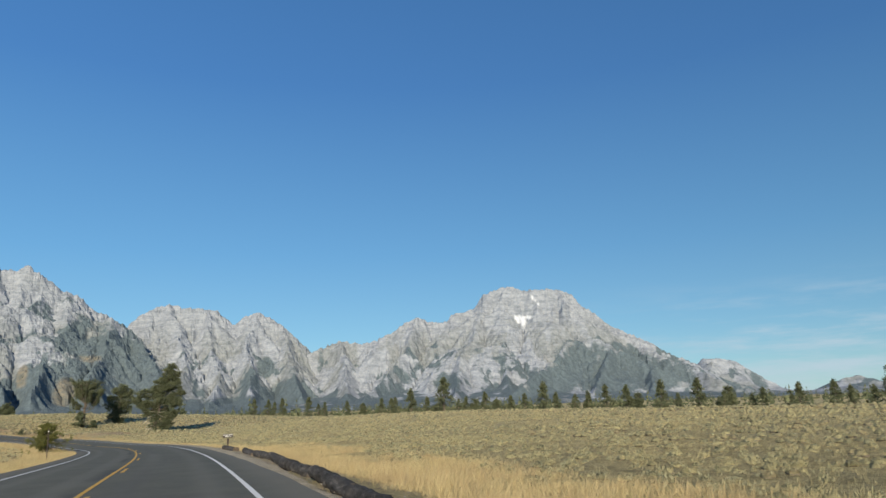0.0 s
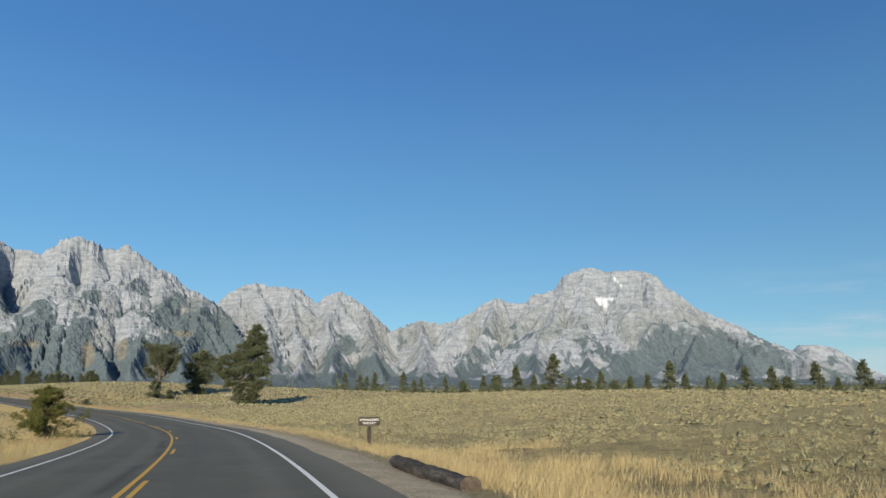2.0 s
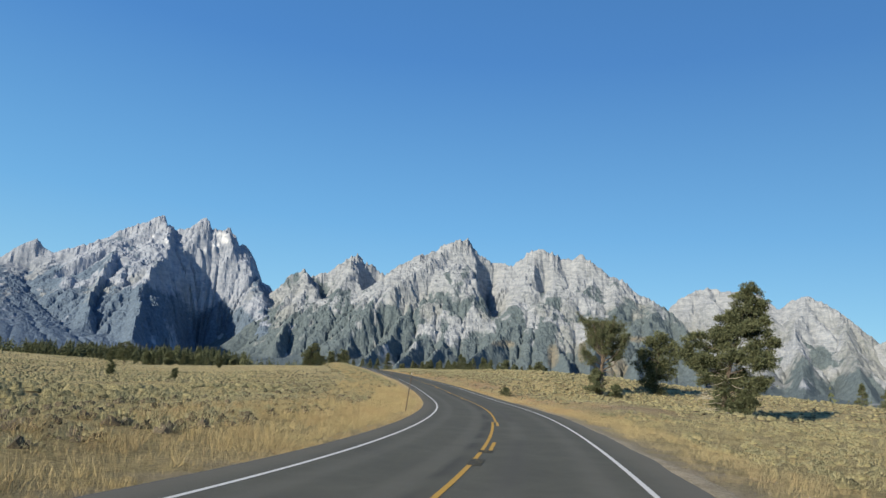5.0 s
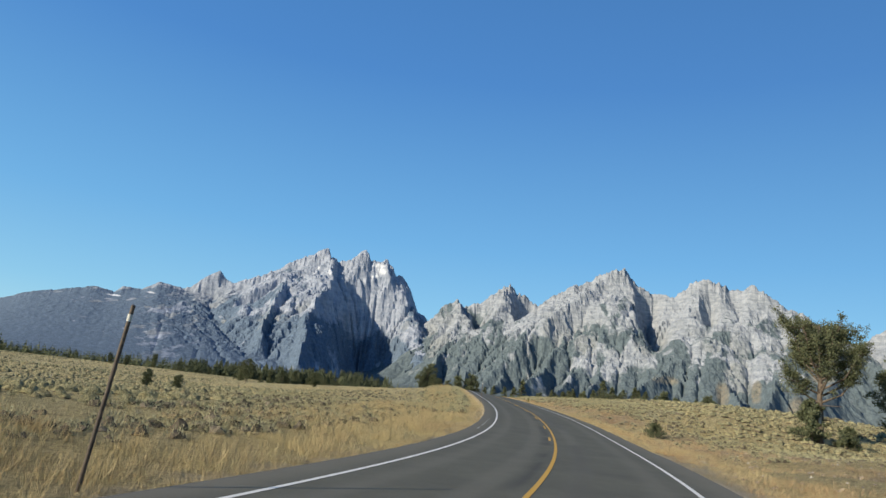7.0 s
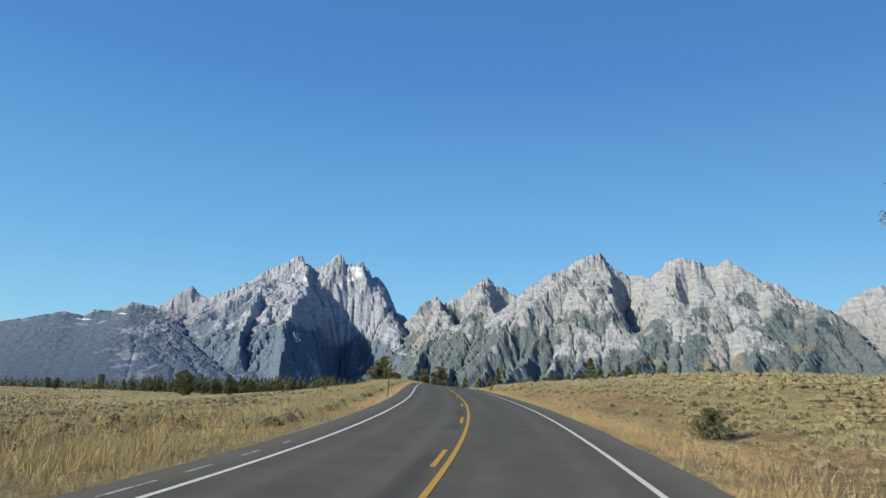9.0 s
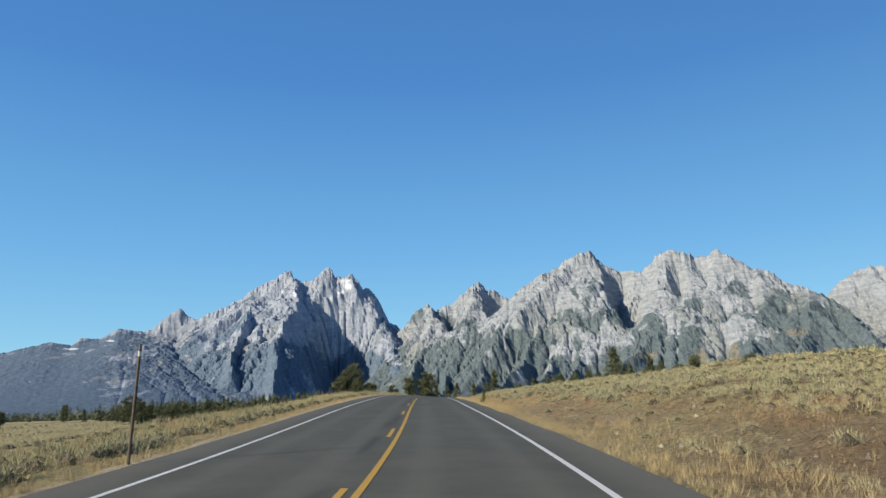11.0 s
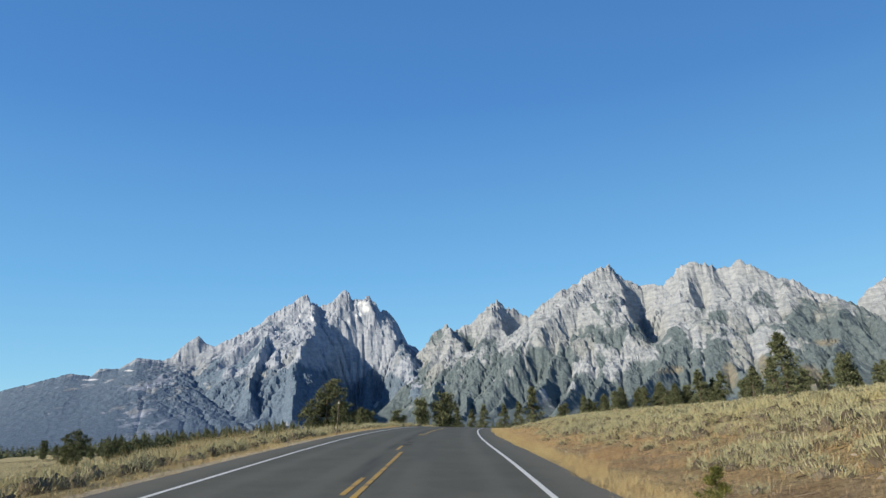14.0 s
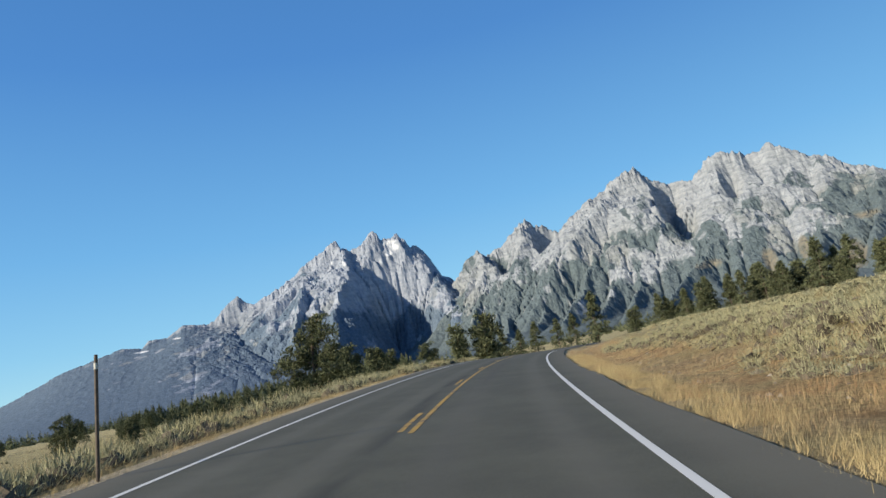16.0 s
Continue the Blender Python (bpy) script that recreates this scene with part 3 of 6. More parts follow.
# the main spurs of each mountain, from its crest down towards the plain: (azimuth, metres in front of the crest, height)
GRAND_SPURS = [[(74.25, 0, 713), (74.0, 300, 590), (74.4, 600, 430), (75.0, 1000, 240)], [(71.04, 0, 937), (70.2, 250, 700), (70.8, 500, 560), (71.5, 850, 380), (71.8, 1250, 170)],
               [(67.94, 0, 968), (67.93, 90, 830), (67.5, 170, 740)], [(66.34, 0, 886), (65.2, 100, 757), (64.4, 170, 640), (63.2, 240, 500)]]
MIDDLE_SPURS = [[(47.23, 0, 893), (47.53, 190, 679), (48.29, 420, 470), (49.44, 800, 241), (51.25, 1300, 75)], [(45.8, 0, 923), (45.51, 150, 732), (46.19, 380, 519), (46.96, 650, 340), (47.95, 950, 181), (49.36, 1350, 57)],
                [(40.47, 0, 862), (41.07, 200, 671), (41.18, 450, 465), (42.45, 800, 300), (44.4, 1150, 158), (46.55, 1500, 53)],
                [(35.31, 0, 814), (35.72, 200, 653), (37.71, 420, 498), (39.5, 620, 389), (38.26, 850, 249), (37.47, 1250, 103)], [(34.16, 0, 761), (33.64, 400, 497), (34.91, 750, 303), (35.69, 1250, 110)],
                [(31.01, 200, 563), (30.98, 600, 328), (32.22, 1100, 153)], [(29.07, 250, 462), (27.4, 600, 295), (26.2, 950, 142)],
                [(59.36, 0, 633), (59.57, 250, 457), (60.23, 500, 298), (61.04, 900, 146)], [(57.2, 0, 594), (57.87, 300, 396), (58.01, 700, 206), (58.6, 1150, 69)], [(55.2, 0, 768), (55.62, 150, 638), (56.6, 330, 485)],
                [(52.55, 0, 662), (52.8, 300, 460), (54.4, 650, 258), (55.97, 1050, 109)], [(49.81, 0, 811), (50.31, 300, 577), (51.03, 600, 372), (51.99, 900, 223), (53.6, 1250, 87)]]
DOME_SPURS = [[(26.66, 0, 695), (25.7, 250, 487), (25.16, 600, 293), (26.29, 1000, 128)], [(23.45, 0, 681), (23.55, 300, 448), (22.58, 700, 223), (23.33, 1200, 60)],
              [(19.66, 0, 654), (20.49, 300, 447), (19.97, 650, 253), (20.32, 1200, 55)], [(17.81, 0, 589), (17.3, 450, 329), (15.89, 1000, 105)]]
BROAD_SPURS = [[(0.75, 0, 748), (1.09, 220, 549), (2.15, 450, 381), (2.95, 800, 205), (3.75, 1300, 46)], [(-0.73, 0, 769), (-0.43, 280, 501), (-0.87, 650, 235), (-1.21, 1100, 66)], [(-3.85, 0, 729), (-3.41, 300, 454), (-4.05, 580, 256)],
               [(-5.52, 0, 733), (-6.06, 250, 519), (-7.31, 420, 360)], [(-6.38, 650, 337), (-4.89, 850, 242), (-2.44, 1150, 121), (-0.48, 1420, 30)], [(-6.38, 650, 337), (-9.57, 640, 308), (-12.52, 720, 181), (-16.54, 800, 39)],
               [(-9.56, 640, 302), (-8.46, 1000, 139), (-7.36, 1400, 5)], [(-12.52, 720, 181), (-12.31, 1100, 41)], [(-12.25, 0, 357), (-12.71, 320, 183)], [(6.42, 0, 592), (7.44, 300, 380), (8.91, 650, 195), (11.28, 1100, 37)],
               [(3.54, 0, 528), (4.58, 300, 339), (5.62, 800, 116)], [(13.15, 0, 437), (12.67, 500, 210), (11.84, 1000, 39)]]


def blur(values, width):
    if width < 1:
        return values
    k = np.exp(-0.5 * (np.arange(-3 * width, 3 * width + 1) / width) ** 2)
    return np.convolve(np.pad(values, 3 * width, mode="edge"), k / k.sum(), "valid")


def minor_spurs(az, top, dist, depth, rng, every):
    """Ridge segments (a, d, h) to (a, d, h) and a side slope: the crest itself, short spurs running out from it, and their side spurs."""
    m = math.radians(1) * dist
    segs = []
    low = blur(top, 4)
    nodes = np.arange(az[0], az[-1], 0.4)
    hs = np.interp(nodes, az, low)
    crest_d = 110 * (fbm(nodes / 2.2, nodes * 0, 3, int(rng.randint(999))) - 0.5)
    for i in range(len(nodes) - 1):
        segs.append((nodes[i] * m, crest_d[i], hs[i], nodes[i + 1] * m, crest_d[i + 1], hs[i + 1], 1.5))
    for i in range(2, len(nodes) - 2):
        if not (hs[i] >= hs[i - 1] and hs[i] > hs[i + 1]) and rng.rand() > 0.4 / every:
            continue
        a, d, h, turn = nodes[i] * m, crest_d[i], hs[i], rng.uniform(-0.6, 0.6)
        reach, n = depth * rng.uniform(0.35, 0.8) * min(1.0, (hs[i] / 600) ** 0.5 + 0.1), 6
        for k in range(n):
            turn = np.clip(turn + rng.uniform(-0.4, 0.4), -0.95, 0.95)
            step = reach / n * rng.uniform(0.7, 1.3)
            q = (k + 1) / n
            a2, d2 = a + math.sin(turn) * step, d + math.cos(turn) * step
            h2 = min(h * 0.97, hs[i] * (1 - q) ** 1.7 * rng.uniform(0.8, 1.05) + 0.02 * hs[i])
            segs.append((a, d, h, a2, d2, h2, rng.uniform(1.0, 1.4)))
            a, d, h = a2, d2, h2
    return segs


def main_spurs(lines, dist, rng):
    """The segments of the given spurs, and side spurs that leave them in turn."""
    m = math.radians(1) * dist
    segs = []
    for pts in lines:
        for (a0, d0, h0), (a1, d1, h1) in zip(pts, pts[1:]):
            segs.append((a0 * m, d0, h0, a1 * m, d1, h1, rng.uniform(1.05, 1.35)))
            along = math.hypot((a1 - a0) * m, d1 - d0)
            for k in range(max(1, int(along / 110))):
                q = (k + rng.uniform(0.2, 0.8)) / max(1, int(along / 110))
                a, d, h = (a0 + (a1 - a0) * q) * m, d0 + (d1 - d0) * q, h0 + (h1 - h0) * q
                t = math.atan2((a1 - a0) * m, d1 - d0) + (1 if (k + int(h0)) % 2 else -1) * rng.uniform(0.5, 1.0)
                long = rng.uniform(0.35, 0.75) * max(h, 60) / 1.0
                segs.append((a, d, h * 0.99, a + math.sin(t) * long, d + math.cos(t) * long, h * rng.uniform(0.3, 0.5), rng.uniform(1.0, 1.4)))
    return segs


def erode(Z, cell, steps, strength):
    """Running water: cuts gullies that join down the slope; returns the heights and how much ground drains through each place."""
    rows, cols = Z.shape
    n = rows * cols
    shifts = [(i, j) for i in (-1, 0, 1) for j in (-1, 0, 1) if i or j]
    flat = np.arange(n).reshape(rows, cols)
    for step in range(steps):
        P = np.pad(Z, 1, mode="edge")
        I = np.pad(flat, 1, mode="edge")
        best, to = np.zeros(Z.shape), flat.copy()
        for i, j in shifts:
            fall = (Z - P[1 + i:1 + i + rows, 1 + j:1 + j + cols]) / math.hypot(i, j)
            more = fall > best
            best = np.where(more, fall, best)
            to = np.where(more, I[1 + i:1 + i + rows, 1 + j:1 + j + cols], to)
        order = np.argsort(Z, axis=None).tolist()
        down, area = to.ravel().tolist(), [1.0] * n
        for k in reversed(order):
            if down[k] != k:
                area[down[k]] += area[k]
        F = (strength * np.sqrt(np.minimum(area, 900.0))).tolist()
        z = Z.ravel().tolist()
        for k in order:
            r = down[k]
            if r != k:
                z[k] = (z[k] + F[k] * z[r]) / (1 + F[k])
        Z = np.array(z).reshape(rows, cols)
        # loose rock slides until it rests
        P = np.pad(Z, 1, mode="edge")
        mean = (P[:-2, 1:-1] + P[2:, 1:-1] + P[1:-1, :-2] + P[1:-1, 2:]) / 4
        Z = Z + np.clip(mean - Z, -0.16 * cell, 0.16 * cell) * 0.35
    return Z, np.array(area).reshape(rows, cols)


def double(Z):
    """Twice as many rows and columns, interpolated."""
    r = np.empty((2 * Z.shape[0] - 1, Z.shape[1]))
    r[::2], r[1::2] = Z, (Z[1:] + Z[:-1]) / 2
    c = np.empty((r.shape[0], 2 * Z.shape[1] - 1))
    c[:, ::2], c[:, 1::2] = r, (r[:, 1:] + r[:, :-1]) / 2
    return c


def massif(name, crest, dist, depth, seed, label, spurs=(), treeline=0.3, step=0.18, cell=13.5, jag=14.0, every=1.3, fill=0.36, snow=(), woods=(), bowls=(), clear=0.5, scrub=(), smooth=None, gold=(), rock=None):
    """A mountain seen over the plain: a jagged crest with spurs and eroded gullies down to its foot.
    snow, woods, scrub, gold: patches (azimuth, elevation, half widths); bowls: (azimuth, d, half widths, depth); smooth: the azimuths between which it turns into rounded forested slopes."""
    rng = np.random.RandomState(seed)
    az = np.arange(crest[0][0], crest[-1][0], step)
    top = np.interp(az, *zip(*crest))
    d = np.arange(-14 * cell, depth, cell)
    A, Dp = np.meshgrid(az, d)
    m1 = math.radians(1) * dist
    M = A * m1
    wa = M + 80 * (fbm(M / 420, Dp / 420, 3, seed + 2) - 0.5) + 44 * (fbm(M / 120, Dp / 120, 3, seed + 3) - 0.5)
    wd = Dp + 80 * (fbm(M / 420 + 9, Dp / 420, 3, seed + 4) - 0.5) + 44 * (fbm(M / 120 + 9, Dp / 120, 3, seed + 5) - 0.5)
    quiet = sstep(smooth[0], smooth[1], A) if smooth else A * 0
    H3 = np.broadcast_to(blur(top, int(2.0 / step)), A.shape)
    Z = (fill + (0.92 - fill) * quiet) * H3 * np.clip(1 - np.abs(Dp) / depth, 0, 1) ** (1.3 - 0.25 * quiet)
    for a0, d0, h0, a1, d1, h1, k in minor_spurs(az, top * (1 - 0.15 * quiet[0]), dist, depth, rng, every) + main_spurs(spurs, dist, rng):
        reach = max(h0, h1) / k * 1.3 + 30
        c0, c1 = np.searchsorted(az, [(min(a0, a1) - reach) / m1, (max(a0, a1) + reach) / m1])
        r0, r1 = np.searchsorted(d, [min(d0, d1) - reach, max(d0, d1) + reach])
        if c1 <= c0 or r1 <= r0:
            continue
        x, y = wa[r0:r1, c0:c1] - a0, wd[r0:r1, c0:c1] - d0
        ex, ey = a1 - a0, d1 - d0
        u = np.clip((x * ex + y * ey) / (ex * ex + ey * ey + 1e-6), 0, 1)
        gap = np.sqrt((x - u * ex) ** 2 + (y - u * ey) ** 2)
        z = h0 + (h1 - h0) * u - k * gap * (1.12 - 0.5 * np.clip(gap / 320, 0, 1))
        Z[r0:r1, c0:c1] = np.maximum(Z[r0:r1, c0:c1], z)
    for ba, bd, wba, wbd, deep in bowls:
        Z = Z - deep * np.exp(-((A - ba) / wba) ** 2 - ((Dp - bd) / wbd) ** 2)
    rough = np.clip(Z / 350, 0.06, 1.0) * (1 - 0.90 * quiet)
    Z = Z + rough * (60 * (fbm(wa / 130, wd / 130, 4, seed + 20, 0.6) - 0.5) + 44 * (ridged(wa / 70, wd / 70, 3, seed + 24) - 0.6))
    calm_z = Z
    Z, area = erode(Z, cell, 10, 0.03)
    Z = Z + (calm_z - Z) * 0.9 * quiet
    Z, area, quiet = double(Z), double(np.log(area)), double(quiet)
    A, Dp, wa, wd, M = double(A), double(Dp), double(wa), double(wd), double(M)
    az, step = A[0], step / 2
    rough = np.clip(Z / 250, 0.05, 1.0) * (1 - 0.88 * quiet)
    Z = Z + rough * (26 * (ridged(wa / 40, wd / 36, 3, seed + 28) - 0.6) + 11 * (fbm(wa / 13, wd / 13, 2, seed + 31) - 0.5))
    # ledges and cliff bands, tilted and broken
    band = Z / 40.0 + M / 520.0 + 1.6 * fbm(wa / 260, wd / 260, 3, seed + 33)
    Z = Z + 2.5 * sstep(0.35, 0.6, fbm(wa / 150, wd / 150, 3, seed + 36)) * np.sin(2 * np.pi * band) * rough
    R = dist - Dp
    front = sstep(1.0, 0.88, Dp / depth)
    Z = np.maximum(Z, 2 - 8 * np.clip(Dp / depth, 0, 1)) * front
    # the crest keeps the height of its profile
    ends = sstep(0, 2.5, az - az[0]) * sstep(0, 2.5, az[-1] - az)
    line_top = np.maximum(np.interp(az, *zip(*crest)) + ends * jag * (1 - 0.75 * quiet[0]) * (2 * ridged(az * 2.3, az * 0 + seed, 4, seed) - 1.25), 5)
    peak = np.maximum((Z * dist / R).max(0), 1)
    want = line_top / peak
    hi = np.clip(Z * dist / R / peak, 0, 1)
    soft = blur(want, int(1.0 / step))
    Z = Z * (1 + (soft - 1) * sstep(0.25, 0.8, hi) + (want - soft) * hi ** 14)
    ar = np.radians(A)
    V = np.stack([-np.sin(ar) * R, np.cos(ar) * R, Z - 6], -1)
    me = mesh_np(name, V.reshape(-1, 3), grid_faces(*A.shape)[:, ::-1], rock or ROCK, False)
    gd, ga = np.gradient(Z, cell / 2, step * m1)
    steep = np.hypot(gd, ga)
    steep = double(blur2(steep)[::2, ::2])[:A.shape[0], :A.shape[1]]
    alt, el = Z / 900.0, np.degrees(np.arctan2(Z, R))
    n = 0.55 * fbm(wa / 230, wd / 230, 5, seed + 50) + 0.45 * fbm(wa / 60, wd / 60, 4, seed + 55)
    gully = sstep(1.6, 4.2, area)
    forest = (treeline - alt) * 2.6 + (n - 0.5) * 4.2 + 0.42 + 0.35 * (1.0 - np.clip(steep, 0, 2)) - 0.25 * gully
    forest = forest + 0.5 * quiet - clear * (1 - 0.7 * quiet) * sstep(0.5, 0.62, fbm(wa / 120, wd / 210, 4, seed + 58))
    for fa, fe, wfa, wfe in woods:
        near = ((A - fa) / wfa) ** 2 + ((el - fe) / wfe) ** 2
        forest = np.maximum(forest, 1.15 - 0.6 * near + (n - 0.5) * 1.5)
    # slides and open glades through the woods of the rounded slopes
    forest = np.clip(forest, 0, 1.3) - 0.78 * sstep(0.05, 0.5, quiet) * sstep(0.49, 0.64, fbm((wa - 0.8 * wd) / 70, (wa + wd) / 230, 4, seed + 61, 0.65)) * np.exp(-((A - 81.5) / 6.0) ** 2)
    tint = np.zeros(A.shape)
    for ga, ge, wga, wge in gold:
        tint = np.maximum(tint, 1.2 - ((A - ga) / wga) ** 2 - ((el - ge) / wge) ** 2 + 2.2 * (n - 0.5))
    attribute(me, "gold", 0.45 * sstep(0.1, 1.0, tint))
    attribute(me, "forest", np.clip(forest, 0, 1))
    attribute(me, "scree", gully * sstep(1.25, 0.85, steep) * sstep(0.04, 0.16, alt))
    meadow = sstep(0.46, 0.58, fbm(wa / 170, wd / 260, 4, seed + 60)) * sstep(0.7, 0.35, alt) * 0.6
    for fa, fe, wfa, wfe in scrub:
        meadow = np.maximum(meadow, 0.85 * sstep(0.1, 1.1, 1.1 - ((A - fa) / wfa) ** 2 - ((el - fe) / wfe) ** 2 + 2.4 * (n - 0.5)))
    attribute(me, "meadow", meadow)
    white = np.zeros(A.shape)
    for sa, se, wsa, wse in snow:
        white = np.maximum(white, 1.25 - np.sqrt(((A - sa) / wsa) ** 2 + ((el - se) / wse) ** 2) + 0.9 * (fbm(wa / 40, wd / 40, 3, seed + 70) - 0.5))
    attribute(me, "snow", sstep(0.2, 0.35, white))
    return tagged(new(name, me), label, "mountain", kind="structure")


def blur2(Z):
    P = np.pad(Z, 2, mode="edge")
    return sum(P[i:i + Z.shape[0], j:j + Z.shape[1]] for i in range(5) for j in range(5)) / 25.0


massif("mountain", GRAND, 4650, 1750, 101, "hazy blue-grey granite peaks with snow patches above dark forest", GRAND_SPURS, 0.52, jag=20, every=2.6, rock=ROCK_HAZED, fill=0.40,
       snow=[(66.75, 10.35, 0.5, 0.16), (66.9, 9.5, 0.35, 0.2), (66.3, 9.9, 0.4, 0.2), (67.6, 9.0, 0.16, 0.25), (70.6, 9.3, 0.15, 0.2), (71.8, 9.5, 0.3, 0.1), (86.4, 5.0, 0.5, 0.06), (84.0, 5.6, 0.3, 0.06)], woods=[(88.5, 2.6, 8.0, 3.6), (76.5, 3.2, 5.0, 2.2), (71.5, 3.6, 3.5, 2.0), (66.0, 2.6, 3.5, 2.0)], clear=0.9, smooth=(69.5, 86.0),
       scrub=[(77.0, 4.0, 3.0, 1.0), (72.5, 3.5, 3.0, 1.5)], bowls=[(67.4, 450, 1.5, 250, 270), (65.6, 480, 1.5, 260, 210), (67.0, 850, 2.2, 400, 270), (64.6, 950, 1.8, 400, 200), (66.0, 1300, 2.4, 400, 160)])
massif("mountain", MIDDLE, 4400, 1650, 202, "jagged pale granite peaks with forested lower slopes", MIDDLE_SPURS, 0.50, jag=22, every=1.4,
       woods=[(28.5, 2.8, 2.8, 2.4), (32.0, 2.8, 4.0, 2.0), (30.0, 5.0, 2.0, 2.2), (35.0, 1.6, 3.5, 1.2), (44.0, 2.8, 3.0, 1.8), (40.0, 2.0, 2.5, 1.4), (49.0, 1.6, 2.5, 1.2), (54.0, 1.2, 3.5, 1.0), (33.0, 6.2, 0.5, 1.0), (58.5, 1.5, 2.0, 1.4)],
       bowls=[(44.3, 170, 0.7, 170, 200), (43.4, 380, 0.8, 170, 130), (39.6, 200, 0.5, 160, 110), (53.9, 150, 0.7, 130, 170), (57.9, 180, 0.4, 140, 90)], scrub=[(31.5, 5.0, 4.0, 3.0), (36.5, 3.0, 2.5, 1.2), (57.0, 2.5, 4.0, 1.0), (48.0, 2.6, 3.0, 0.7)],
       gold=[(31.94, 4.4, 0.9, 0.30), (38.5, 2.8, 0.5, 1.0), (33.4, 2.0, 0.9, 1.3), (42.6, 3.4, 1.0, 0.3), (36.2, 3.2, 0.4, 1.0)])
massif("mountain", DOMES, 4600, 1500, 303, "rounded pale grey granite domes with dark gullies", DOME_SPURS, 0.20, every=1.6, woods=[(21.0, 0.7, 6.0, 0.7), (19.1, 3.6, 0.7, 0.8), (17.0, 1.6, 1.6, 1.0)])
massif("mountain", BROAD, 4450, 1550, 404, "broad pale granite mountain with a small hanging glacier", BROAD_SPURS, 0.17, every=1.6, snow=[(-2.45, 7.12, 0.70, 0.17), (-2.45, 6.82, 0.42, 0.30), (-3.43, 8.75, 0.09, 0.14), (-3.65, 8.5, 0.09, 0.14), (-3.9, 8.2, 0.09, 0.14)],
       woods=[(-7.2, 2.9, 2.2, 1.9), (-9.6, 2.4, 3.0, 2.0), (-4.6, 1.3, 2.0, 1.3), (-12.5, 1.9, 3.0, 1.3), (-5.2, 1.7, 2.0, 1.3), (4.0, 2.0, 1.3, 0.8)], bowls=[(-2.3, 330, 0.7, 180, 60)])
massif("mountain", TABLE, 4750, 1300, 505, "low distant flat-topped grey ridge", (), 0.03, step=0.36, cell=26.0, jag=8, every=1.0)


# ---------------------------------------------------------------- blades, leaves and tubes
def blades(base, tip, width, rng, wide_top=False):
    """One triangle a blade."""
    side = np.cross(tip - base, rng.normal(size=base.shape))
    side *= (width / (2 * np.linalg.norm(side, axis=1) + 1e-9))[:, None]
    if wide_top:
        tri = np.stack([tip - side, tip + side, base], 1)
    else:
        tri = np.stack([base - side, base + side, tip], 1)
    return tri.reshape(-1, 3)


def tri_mesh(name, verts, mat):
    return mesh_np(name, verts, np.arange(len(verts)).reshape(-1, 3), mat)


def tube(points, radii, sides=7):
    """Vertices and quads of a bent, tapering tube."""
    p, r = np.asarray(points, float), np.asarray(radii, float)
    t = np.gradient(p, axis=0)
    t /= np.linalg.norm(t, axis=1)[:, None] + 1e-9
    ref = np.where(np.abs(t[:, 2:]) > 0.9, np.array([[1.0, 0, 0]]), np.array([[0, 0, 1.0]]))
    n1 = np.cross(t, ref)
    n1 /= np.linalg.norm(n1, axis=1)[:, None] + 1e-9
    n2 = np.cross(t, n1)
    a = np.linspace(0, 2 * np.pi, sides, endpoint=False)
    v = p[:, None] + r[:, None, None] * (np.cos(a)[None, :, None] * n1[:, None] + np.sin(a)[None, :, None] * n2[:, None])
    k = np.arange(len(p) - 1)[:, None] * sides
    j = np.arange(sides)[None]
    f = np.stack([k + j, k + (j + 1) % sides, k + sides + (j + 1) % sides, k + sides + j], -1).reshape(-1, 4)
    return v.reshape(-1, 3), f


def merge(tubes):
    vs, fs, n = [], [], 0
    for v, f in tubes:
        vs.append(v)
        fs.append(f + n)
        n += len(v)
    return np.concatenate(vs), np.concatenate(fs)


